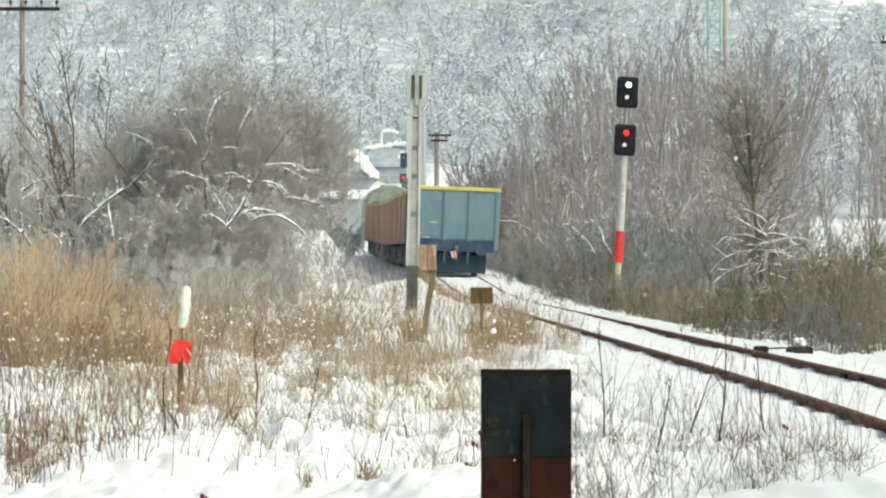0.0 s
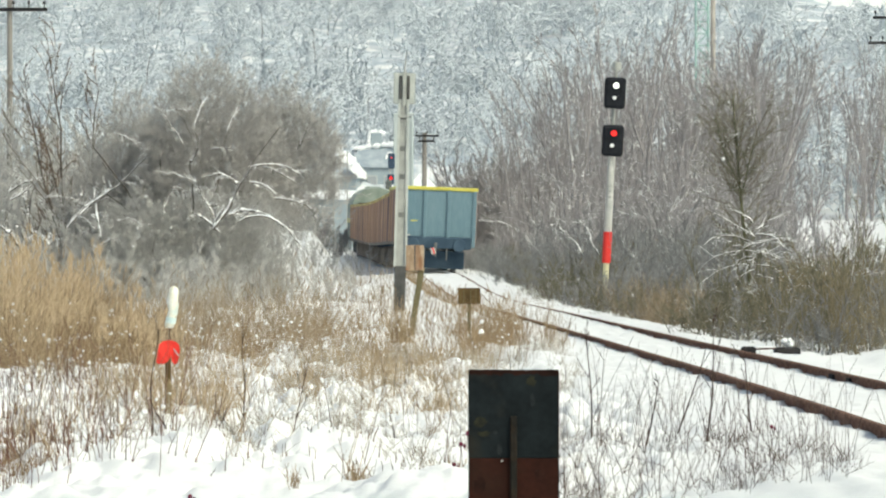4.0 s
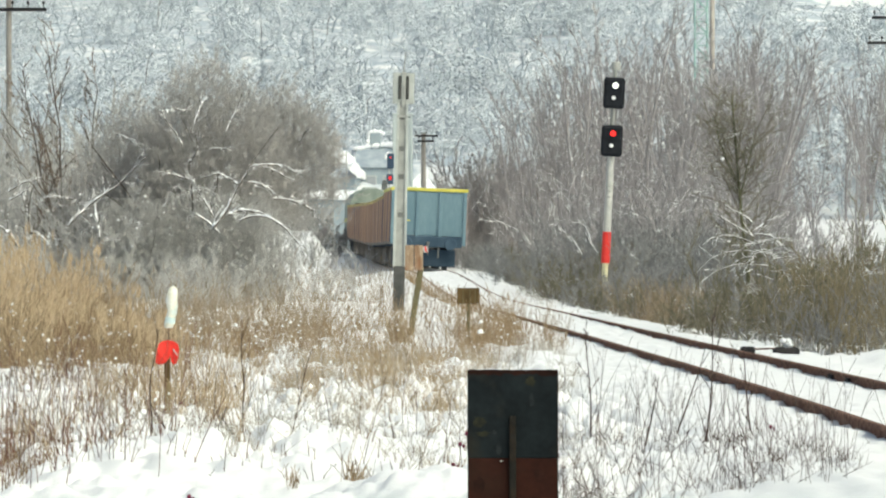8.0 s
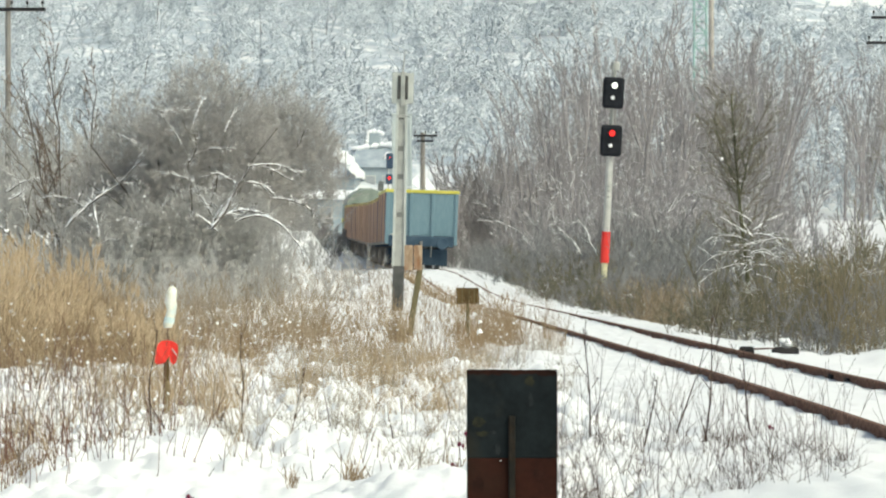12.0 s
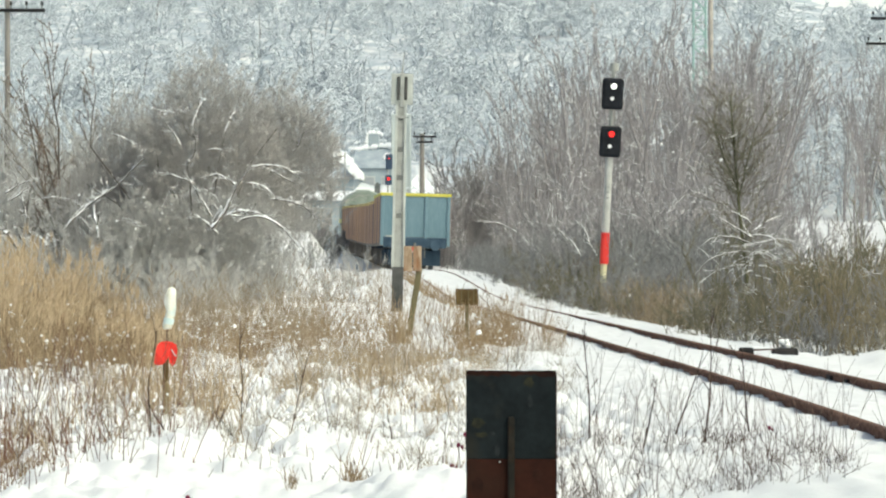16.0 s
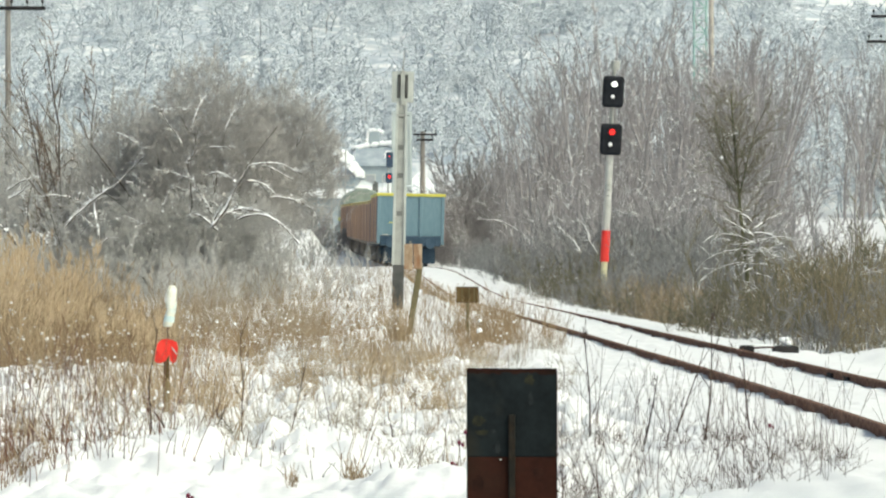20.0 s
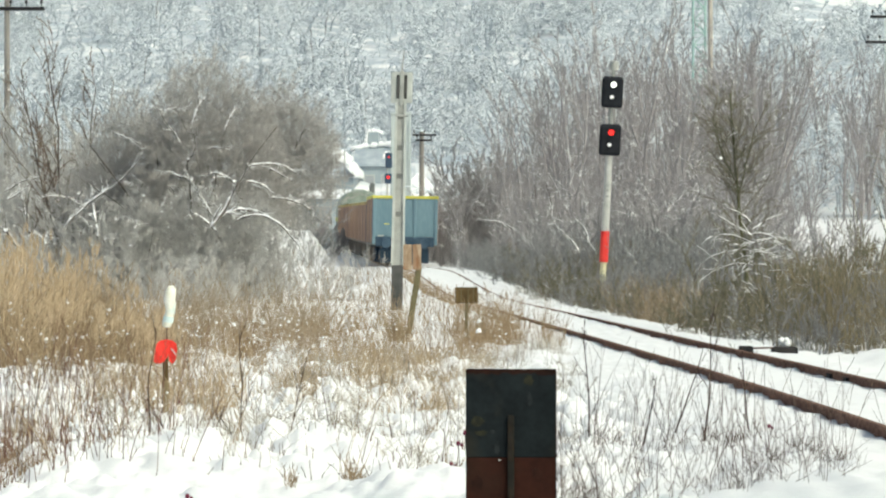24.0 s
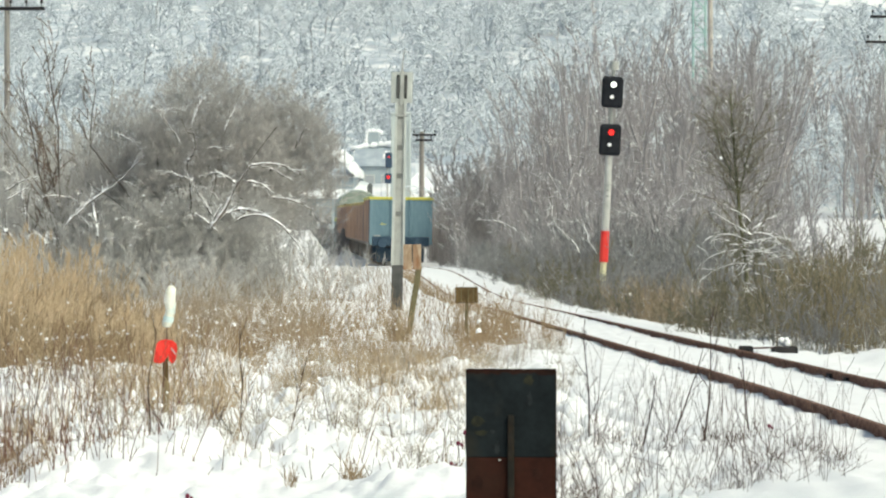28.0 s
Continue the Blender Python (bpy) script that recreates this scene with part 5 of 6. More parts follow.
def olive_tree_and_bank():
    rnd = random.Random(37)
    # the mossy tree: a straight trunk that forks at half its height, set with rising branches that open into a fan
    segs, stem = [], []
    grow(segs, (0, 0, 0), (0.0, 0, 1), 5.5, 0.058, 0, 0, rnd, (0,), 0.8, 0.37, (0.05,), 0.04, (14,))
    stem += segs
    for side in (-0.25, 0.3):
        fork = []
        grow(fork, segs[8][:3], (side, 0.1, 1), 2.0, 0.024, 0, 0, rnd, (0,), 0.8, 0.37, (0.02,), 0.12, (9,))
        stem += fork
    segs = list(stem)
    boles = [row for row in stem if row[2] > 1.5] + [row for row in stem[:14] if row[2] > 1.2] * 2
    for k in range(78):
        row = boles[rnd.randrange(len(boles))]
        h = row[2]
        a = k * 2.4 + rnd.gauss(0, 0.3)
        reach = (0.7 + 0.7 * math.sin(min(1, (h - 1.0) / 4.2) * math.pi)) * rnd.uniform(0.6, 1.15)
        d = Vector((math.cos(a), math.sin(a) * 0.8, 0.5 + 0.1 * h)).normalized()
        grow(segs, row[:3], tuple(d), max(0.45, reach), 0.0145, 1, 3, rnd, (0, 8, 5), 0.8, 0.4, (0, 0.02, 0.03, 0.04), 0.13, (1, 7, 4, 2))
    tree("mossy_tree", "small leafless tree with mossy trunk and upright brown twigs", 6.98, 115, [segs], TWIG_MOSS, BARK_MOSS, "", "tree", 0.005)
    # a thinner neighbour by the edge of the view
    segs = []
    grow(segs, (0, 0, 0), (0.1, 0, 1), 4.6, 0.05, 0, 3, rnd, (16, 7, 4), 0.75, 0.4, (0.0, -0.01, 0.02), 0.1, (9, 5, 3))
    tree("leaning_tree", "leafless tree with crooked dark branches", 9.9, 118, [segs], TWIG_OLIVE, BARK, "", "tree", 0.006)
    # low boughs of the tree, bent into arcs under the snow
    for zz, way, rise, length in ((1.85, -0.8, 0.7, 1.15), (1.7, -0.8, 0.6, 1.25), (1.5, -0.9, 0.55, 1.35), (1.2, -1.0, 0.5, 1.65), (1.1, -0.8, 0.25, 1.0), (2.15, -0.6, 0.6, 0.8),
                                  (1.9, 0.8, 0.4, 0.9), (1.65, 0.9, 0.3, 1.1), (1.45, 0.8, 0.2, 0.8), (1.2, 0.9, 0.3, 1.3), (1.0, 0.7, 0.1, 0.9), (2.0, 0.7, 0.5, 0.8)):
        bough(7.0, 114.5 - 0.3 * rnd.random(), zz, (way, rnd.uniform(-0.35, 0.1), 0.65 * rise), length, 0.027, "low bough bent into an arc by white snow", (5, 2), -0.075, 0.0055)
    for k in range(22):
        x = 6.2 + 1.9 * rnd.random()
        bough(x, 113.5 + rnd.random(), rnd.uniform(0.85, 1.75), (rnd.choice((-1, 1)) * rnd.uniform(0.4, 1), rnd.uniform(-0.3, 0.2), rnd.uniform(-0.1, 0.5)), rnd.uniform(0.35, 0.8), 0.015, "low twig weighed down by white snow", (5, 3), -0.07, 0.006)
    for x, y, zz, d, length in ((6.0, 104, 0.45, (0.35, -0.1, -0.8), 0.7), (6.6, 103, 0.25, (1, 0, 0.2), 0.8), (8.9, 113, 1.5, (1, 0, 0.3), 1.2), (9.1, 113, 0.9, (1, 0, -0.1), 1.0), (4.1, 150, 1.6, (-0.5, 0, 0.8), 1.3), (4.9, 160, 1.4, (-0.4, 0, 1.0), 1.5)):
        bough(x, y, float(ground_z(x, y)) + zz, d, length, 0.025, "broken bough under a strip of snow", (5, 3), -0.03, 0.009)
    for k in range(20):
        y = rnd.uniform(92, 128)
        x = float(track_x(y)) + rnd.uniform(2.5, 5.0)
        bough(x, y, float(ground_z(x, y)) + rnd.uniform(0.1, 0.7), (rnd.gauss(0, 1), rnd.uniform(-0.3, 0.3), rnd.uniform(0, 0.9)), rnd.uniform(0.3, 0.75), 0.016, "fallen twig under a strip of snow in the brush", (4, 3), -0.05, 0.006)
    for k in range(26):
        y = rnd.uniform(165, 205)
        x = (0.018 + 0.03 * rnd.random()) * y
        bough(x, y, 1.9 + 3.6 * rnd.random() ** 1.6, (rnd.gauss(0, 0.45), 0, 1), rnd.uniform(0.6, 1.7), 0.017, "thin stem with snow stuck along one side", (4, 2), -0.02, 0.008)
    bough(1.45, 178, 2.5, (1, 0, -0.22), 1.15, 0.036, "broken bough under a thick strip of snow", (2, 2), -0.03, 0.02)
    # brushwood along the bank, from close by to the bend
    first = []
    for k in range(6):
        stems = []
        for _ in range(24):
            segs = []
            a = rnd.uniform(0, 2 * math.pi)
            lean = rnd.uniform(0.05, 1.0)
            grow(segs, (rnd.gauss(0, 0.45), rnd.gauss(0, 0.5), 0), (math.cos(a) * lean, math.sin(a) * lean, 1), rnd.uniform(0.6, 1.35), 0.009, 0, 2, rnd,
                 (7, 6), 0.7, 0.5, (0.0, 0.02), 0.13, (4, 2, 1))
            stems.append(segs)
        mat, what = ((TWIG_OLIVE, "tangled olive-brown leafless brushwood beside the rails"), (TWIG_DUSK, "tangled grey-brown leafless brushwood beside the rails"), (TWIG_TAN, "tangled pale brown brushwood and dry grass on the bank"))[k % 3]
        first.append(shrub("brushwood", what, 5.4 + 0.7 * k, 100 + 3 * k, stems, mat, "brushwood on the bank", 0.005))
    def before_post(x, y, top):
        """True for a bush that would stand before the lower end of the banded signal post."""
        return y < 150 and abs(x / y - 4.7 / 150) < 0.0085 and float(ground_z(x, y)) + top > 1.7 - (1.7 - 1.1) * y / 150
    for k in range(105):
        y = 84 + 112 * rnd.random() ** 0.85
        gap = 2.1 if y > 92 else 2.9
        x = float(track_x(y)) + gap + rnd.random() * (2.0 + 0.03 * y)
        if x > 0.1 * y:
            continue
        s = rnd.uniform(0.38, 1.3) * (0.7 if x < float(track_x(y)) + gap + 0.7 else 1.05) * (1 + 0.08 * float(smooth(115, 150, y)))
        if before_post(x, y, 1.35 * s):
            s *= 0.55
        sort = rnd.choice((1, 4, 1, 4, 0, 2) if y > 122 else (0, 3, 2, 5, 1, 0))
        t = copy_thing(first[sort], pose(x, y, float(ground_z(x, y)) - 0.05, 0, 0, rnd.uniform(0, 360)))
        t.scale = (s, s, s * rnd.uniform(0.75, 1.3))
    # taller dusky bushes where the bank runs up into the woods
    for k in range(16):
        y = rnd.uniform(128, 172)
        x = float(track_x(y)) + 3.2 + rnd.random() * 4.0
        s = rnd.uniform(1.3, 2.0)
        if before_post(x, y, 1.35 * s):
            continue
        copy_thing(first[(1, 4)[k % 2]], pose(x, y, float(ground_z(x, y)) - 0.05, 0, 0, rnd.uniform(0, 360))).scale = (s, s, s)
    for k in range(26):
        y = rnd.uniform(172, 218)
        x = float(track_x(y)) + rnd.uniform(2.3, 3.2)
        s = rnd.uniform(0.6, 1.0)
        copy_thing(first[(1, 4)[k % 2]], pose(x, y, float(ground_z(x, y)) - 0.05, 0, 0, rnd.uniform(0, 360))).scale = (s, s, s)
    for x, y, s in ((4.1, 146.5, 0.85), (5.3, 146, 0.95), (4.65, 144, 0.6)):
        copy_thing(first[1], pose(x, y, float(ground_z(x, y)) - 0.05, 0, 0, rnd.uniform(0, 360))).scale = (s, s, s)
    for x, y, s in ((4.2, 143, 0.85), (4.9, 141, 0.8), (5.5, 138, 0.95), (3.9, 147, 0.9), (4.5, 137, 0.7), (6.0, 134, 1.0), (3.6, 152, 1.0)):
        copy_thing(first[(int(x * 10)) % 6], pose(x, y, float(ground_z(x, y)) - 0.05, 0, 0, rnd.uniform(0, 360))).scale = (s, s, s)
    for x, y, s in ((8.3, 104, 1.2), (8.9, 108, 1.3), (9.4, 112, 1.35), (8.0, 99, 1.1), (9.8, 118, 1.4), (7.4, 97, 1.0), (9.1, 103, 1.25), (10.4, 124, 1.5), (8.6, 96, 1.2), (7.9, 92, 1.05)):
        copy_thing(first[(int(x * 10)) % 6], pose(x, y, float(ground_z(x, y)) - 0.05, 0, 0, rnd.uniform(0, 360))).scale = (s, s, s)
    # upright whips by the edge of the view
    for x, y in ((7.0, 88), (7.6, 90), (6.6, 93), (7.9, 86)):
        stems = []
        for _ in range(40):
            segs = []
            grow(segs, (rnd.gauss(0, 0.35), rnd.gauss(0, 0.4), 0), (rnd.gauss(0, 0.2), rnd.gauss(0, 0.2), 1), rnd.uniform(0.9, 1.9), 0.007, 0, 1, rnd, (5,), 0.4, 0.35, (0.03, 0.05), 0.05, (5, 3))
            stems.append(segs)
        tagged(shrub("whips", "stand of upright olive-yellow leafless whips", x, y, stems, TWIG_TAN, "brushwood on the bank", 0.004), kind="stuff")


def hill_woods():
    rnd = random.Random(51)
    kinds = []
    for k in range(8):
        segs = []
        a = rnd.uniform(0, 2 * math.pi)
        grow(segs, (0, 0, 0), (math.cos(a) * 0.35, math.sin(a) * 0.35, 1), rnd.uniform(4.5, 6.5), 0.1, 0, 3, rnd,
             (9, 5, 1.3), 1.25, 0.55, (-0.02, -0.05, -0.05), 0.17, (6, 6, 4, 2))
        s = np.asarray(segs)
        s[:, 6:8] = np.maximum(s[:, 6:8], np.choose(s[:, 8].astype(int), (0.055, 0.055, 0.046, 0.034))[:, None])
        s[:, [2, 5]] *= 0.8
        kinds.append(s)
    groups = [[] for _ in kinds]
    for k in range(2050):
        y = 412 + 240 * rnd.random() ** 1.1
        x = rnd.uniform(-0.1, 0.1) * y
        if float(value_noise(np.array(x / 7), np.array(y / 16), 61)) < 0.3 and rnd.random() < 0.75:
            continue
        if -9.5 < x < 1.5 and y < 458 or x > 0.068 * y and y > 555:
            continue
        groups[k % 8].append((x, y, float(ground_z(x, y)) - 0.2, rnd.uniform(0.6, 1.25), rnd.uniform(0, 6.28)))
    woods = np.concatenate([spread_out(s, p) for s, p in zip(kinds, groups)])
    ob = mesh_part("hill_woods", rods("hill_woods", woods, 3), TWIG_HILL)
    tagged(ob, "leafless woods on the hillside under frost and snow, tinted for haze", "woods", kind="stuff")
    # a few young trees keep a darker twig tone and stand out
    first = None
    for k in range(26):
        y = 418 + 190 * rnd.random()
        x = rnd.uniform(-0.085, 0.05) * y
        if -10 < x < 3 and y < 470:
            continue
        s = rnd.uniform(0.7, 1.2)
        at = pose(x, y, float(ground_z(x, y)) - 0.2, 0, 0, rnd.uniform(0, 360))
        if first is None:
            segs = []
            grow(segs, (0, 0, 0), (0.1, 0, 1), 5.0, 0.06, 0, 2, rnd, (5, 3), 0.6, 0.42, (0.02, 0.06), 0.07, (8, 4, 2))
            first = tree("young_tree", "dark leafless young tree on the frosted hillside", x, y, [segs], TWIG_DUSK, TWIG_DUSK, "young trees on the hillside", "tree", 0.03)
        else:
            copy_thing(first, at).scale = (s, s, s)


left_thicket()
right_woods()
olive_tree_and_bank()
hill_woods()


# ---- reeds, grass and weeds ----
def blades(rnd, n, where, tall, lean, r, steps=3, bend=0.12, plume=0.0, fork=0.0):
    out = []
    spots = np.array([where(rnd) for k in range(n)])
    spots = spots[(np.abs(spots[:, 0] - track_x(spots[:, 1])) > 1.35) | (spots[:, 1] < 36)]
    for (x, y, s), z in zip(spots.tolist(), (ground_z(spots[:, 0], spots[:, 1]) - 0.03).tolist()):
        h = rnd.uniform(*tall) * s
        a = rnd.uniform(0, 2 * math.pi)
        q = abs(rnd.gauss(0, lean))
        d = [math.cos(a) * q, math.sin(a) * q, 1.0]
        p = (x, y, z)
        for i in range(steps):
            d[0] += rnd.gauss(0, bend)
            d[1] += rnd.gauss(0, bend)
            m = math.sqrt(d[0] ** 2 + d[1] ** 2 + 1) * steps / h
            e = (p[0] + d[0] / m, p[1] + d[1] / m, p[2] + 1 / m)
            w = r * rnd.uniform(0.7, 1.2)
            out.append((*p, *e, w * (1 - 0.6 * i / steps), w * (1 - 0.6 * (i + 1) / steps)))
            if fork and i and rnd.random() < fork:
                b = rnd.uniform(0, 2 * math.pi)
                g = h * rnd.uniform(0.12, 0.3)
                out.append((*p, p[0] + math.cos(b) * g * 0.6, p[1] + math.sin(b) * g * 0.6, p[2] + g, w * 0.6, w * 0.25))
            p = e
        if plume and rnd.random() < plume:
            e = (p[0] + d[0] * 0.08 + rnd.gauss(0.01, 0.05), p[1], p[2] + 0.16)
            out.append((*p, *e, r * 2.6, r * 0.8))
    return np.asarray(out)


def clumps(rnd, n, spot, width, deep):
    """A place function that gathers its blades into n tufts found by spot()."""
    hearts = [spot(rnd) for k in range(n)]
    sizes = [rnd.uniform(0.5, 1.5) for k in range(n)]

    def where(q):
        k = q.randrange(n)
        x, y, s = hearts[k]
        w = sizes[k]
        return x + q.gauss(0, width * w), y + q.gauss(0, deep * w), s * (0.55 + 0.45 * w)
    return where


def stuff(name, label, category, segs, mat):
    tagged(mesh_part(name, rods(name, segs, 3), mat), label, category, kind="stuff")


def snow_specks(rnd, n, where, tall, r):
    out = []
    spots = np.array([where(rnd) for k in range(n)])
    spots = spots[np.abs(spots[:, 0] - track_x(spots[:, 1])) > 1.5]
    for (x, y, s), z in zip(spots.tolist(), ground_z(spots[:, 0], spots[:, 1]).tolist()):
        z += rnd.uniform(*tall) * s
        q = r * (0.5 + 0.8 * rnd.random() + 1.9 * rnd.random() ** 7)
        out.append((x, y, z, x + rnd.gauss(0, q * 0.4), y, z + q * 1.1, q, q * 0.75))
        out.append((x, y, z + q, x, y, z + q * 1.5, q * 0.75, q * 0.2))
    return np.asarray(out)


def reeds_and_weeds():
    rnd = random.Random(71)

    def reed_bed(q):
        y = q.uniform(74, 106)
        x = (-0.0895 + 0.036 * q.random() ** 1.5) * y
        y = max(y, 72 + 11 * float(value_noise(np.array(x / 0.5), np.array(0.5), 41)) + q.gauss(0, 1))
        c = float(value_noise(np.array(x / 0.55), np.array(y / 3.0), 12))
        return x, y, (1.0 - 0.6 * smooth(-0.076, -0.056, x / y)) * (0.5 + 0.8 * c)

    reed_tufts = clumps(rnd, 75, reed_bed, 0.13, 0.4)

    stuff("brown_reeds", "bent brown reeds and sedge in the reed bed", "reeds", blades(rnd, 2200, reed_bed, (0.3, 1.4), 0.6, 0.0055, 4, 0.22, 0.3, 0.4), REED_BROWN)
    stuff("reed_bed", "tall dry straw-coloured reeds standing in the snow", "reeds", np.concatenate([blades(rnd, 420, reed_bed, (0.4, 1.6), 0.5, 0.0054, 5, 0.24, 0.7, 0.3), blades(rnd, 1700, reed_tufts, (0.35, 1.6), 0.55, 0.0056, 5, 0.24, 0.7, 0.3)]), REED)

    plumes = []
    for k in range(900):
        x, y, s = reed_tufts(rnd)
        z = float(ground_z(x, y)) + rnd.uniform(0.8, 1.6) * s
        way = rnd.gauss(0.15, 0.7)
        for j in range(7):
            q = 0.1 + 0.05 * rnd.random()
            plumes.append((x, y, z + 0.022 * j, x + way * 0.06 + rnd.gauss(0, 0.025), y + rnd.gauss(0, 0.02), z + 0.022 * j + q, 0.0075, 0.0025))
    stuff("reed_plumes", "pale feathery seed heads of the reeds", "reeds", np.asarray(plumes), PLUME)

    def brown_strip(q):
        y = q.uniform(72, 128)
        x = (-0.088 + 0.105 * q.random()) * y
        if float(value_noise(np.array(x / 0.7), np.array(y / 4.0), 15)) < 0.45:
            y = q.uniform(80, 96)
            x = (-0.088 + 0.06 * q.random()) * y
        if -0.064 < x / y < -0.022 and q.random() < 0.6:
            x = (-0.088 + 0.026 * q.random()) * y
        return x, y, 1.0

    stuff("brown_grass", "withered brown grass and weed stalks in snow", "grass", np.concatenate([blades(rnd, 2300, brown_strip, (0.2, 0.75), 0.4, 0.005, 3, 0.2, 0.1, 0.35), blades(rnd, 4600, clumps(rnd, 150, brown_strip, 0.15, 0.5), (0.25, 0.85), 0.45, 0.005, 4, 0.2, 0.1, 0.35)]), REED_BROWN)

    def behind_reeds(q):
        y = q.uniform(98, 116)
        return (-0.072 + 0.05 * q.random() ** 1.5) * y, y, 0.9 + 0.3 * math.sin(y)

    stuff("brown_weeds", "fuzzy brown withered weeds behind the reed bed", "weeds", blades(rnd, 1700, clumps(rnd, 90, behind_reeds, 0.2, 0.5), (0.5, 1.45), 0.4, 0.0052, 4, 0.2, 0.2, 0.75), WEED_FUZZ)

    def by_marker(q):
        y = q.uniform(82, 98)
        return (0.003 + 0.021 * q.random()) * y, y, 1.0

    stuff("weed_patch", "dense patch of upright brown weeds beside the rails", "weeds", blades(rnd, 470, clumps(rnd, 46, by_marker, 0.1, 0.35), (0.25, 0.95), 0.22, 0.0042, 5, 0.1, 0.0, 0.4), REED_BROWN)

    def by_train(q):
        y = q.uniform(158, 205)
        return float(track_x(y)) - 1.9 - 3.0 * q.random() ** 1.3, y, 1.0

    stuff("embankment_weeds", "withered brown weeds in snow along the embankment", "weeds", blades(rnd, 420, clumps(rnd, 40, by_train, 0.2, 0.5), (0.3, 0.8), 0.35, 0.006, 4, 0.2, 0.0, 0.5), WEED_FUZZ)

    def bank_grass(q):
        y = q.uniform(116, 134)
        return float(track_x(y)) + 2.5 + 1.8 * q.random(), y, 1.0

    stuff("bank_grass", "tan dry grass among the brushwood on the bank", "grass", blades(rnd, 1300, clumps(rnd, 40, bank_grass, 0.2, 0.5), (0.4, 1.15), 0.4, 0.0055, 4, 0.2, 0.2, 0.5), WEED_FUZZ)

    def before_strip(q):
        y = q.uniform(54, 78)
        return ((-0.07 + 0.08 * q.random()) if q.random() < 0.5 else (-0.03 + 0.03 * q.random())) * y, y, 1.0

    stuff("grass_tufts", "loose tufts of yellow-brown grass in lumpy snow", "grass", np.concatenate([blades(rnd, 2300, clumps(rnd, 95, before_strip, 0.1, 0.3), (0.12, 0.5), 0.6, 0.0042, 4, 0.25, 0.0, 0.4), blades(rnd, 130, clumps(rnd, 2, lambda q: (-0.72 + q.gauss(0, 0.1), 97.5, 1.2), 0.12, 0.3), (0.3, 0.8), 0.35, 0.006, 4, 0.2, 0.0, 0.4)]), REED)

    def far_strip(q):
        y = q.uniform(112, 185)
        x = (-0.05 + 0.07 * q.random()) * y
        return min(x, float(track_x(y)) - 1.4), y, 1.0

    stuff("far_grass", "thin withered grass beside the track", "grass", blades(rnd, 2000, far_strip, (0.2, 0.6), 0.35, 0.006, 2, 0.16, 0.1, 0.3), REED_BROWN)

    def foreground(q):
        y = 36 + 42 * q.random() ** 0.8
        x = (-0.092 + 0.11 * q.random() ** 1.3) * y
        c = float(value_noise(np.array(x / 0.5), np.array(y / 2.4), 21))
        if c < 0.5 and q.random() < 0.85:
            x = (-0.092 + 0.035 * q.random()) * y
        return x, y, 1.0

    def frosted(q):
        y = 39 + 46 * q.random()
        x = (-0.085 + 0.11 * q.random()) * y
        c = float(value_noise(np.array(x / 0.45), np.array(y / 2.2), 33))
        return x, y, 0.3 + 1.1 * c

    stuff("frosted_grass", "matted pale frosted grass half under snow", "grass", blades(rnd, 8000, clumps(rnd, 300, frosted, 0.12, 0.35), (0.1, 0.36), 0.8, 0.0034, 4, 0.35, 0.0, 0.4), FROSTED)
    stuff("dry_stems", "thin dry brown stems poking out of the snow", "weeds", np.concatenate([blades(rnd, 190, foreground, (0.08, 0.6), 0.35, 0.004, 5, 0.15, 0.0, 0.35), blades(rnd, 380, clumps(rnd, 30, foreground, 0.07, 0.25), (0.1, 0.6), 0.5, 0.004, 5, 0.18, 0.0, 0.3)]), REED_BROWN)
    stuff("dark_weeds", "thin dark leafless weed stems in the snow", "weeds", np.concatenate([blades(rnd, 170, foreground, (0.25, 0.95), 0.15, 0.0046, 7, 0.06, 0.0, 0.15), blades(rnd, 230, foreground, (0.06, 0.35), 0.5, 0.0036, 5, 0.3, 0.0, 0.5)]), STEM)

    def left_edge(q):
        y = 36 + 26 * q.random()
        return (-0.092 + 0.045 * q.random() ** 1.4) * y, y, 1.0

    def by_stake(q):
        y = q.uniform(50, 60)
        return (-0.064 + 0.024 * q.random()) * y, y, 1.0

    stuff("leaning_grass", "long yellow blades of dry grass leaning over the snow", "grass", np.concatenate([blades(rnd, 320, clumps(rnd, 22, by_stake, 0.09, 0.3), (0.3, 0.8), 0.45, 0.0052, 5, 0.16, 0.0, 0.15), blades(rnd, 60, clumps(rnd, 6, left_edge, 0.1, 0.3), (0.3, 0.7), 0.45, 0.0046, 5, 0.16, 0.0, 0.15)]), REED)

    def stubble(q):
        y = 37 + 9 * q.random()
        return (-0.085 + 0.09 * q.random()) * y, y, 1.0

    def corner(q):
        y = 36 + 9 * q.random()
        return (-0.089 + 0.02 * q.random() ** 1.5) * y, y, 1.0

    def deep_corner(q):
        y = 35.5 + 8 * q.random()
        return (-0.0885 + 0.015 * q.random() ** 1.6) * y, y, 1.0

    def near_tufts(q):
        return q.choice((-0.67, -0.62, 0.1, -1.1)) + q.gauss(0, 0.03), 36.3 + q.random(), 1.0

    stuff("corner_weeds", "low tangle of brown weeds and grass in the snow", "weeds", np.concatenate([blades(rnd, 420, clumps(rnd, 34, deep_corner, 0.08, 0.25), (0.08, 0.28), 0.45, 0.0036, 5, 0.25, 0.0, 0.4), blades(rnd, 90, near_tufts, (0.06, 0.2), 0.5, 0.004, 4, 0.2, 0.0, 0.4)]), REED_BROWN)
    stuff("stubble", "short dark stubs of stalks in the snow", "weeds", blades(rnd, 280, stubble, (0.06, 0.19), 0.25, 0.0055, 3, 0.12), STALK)

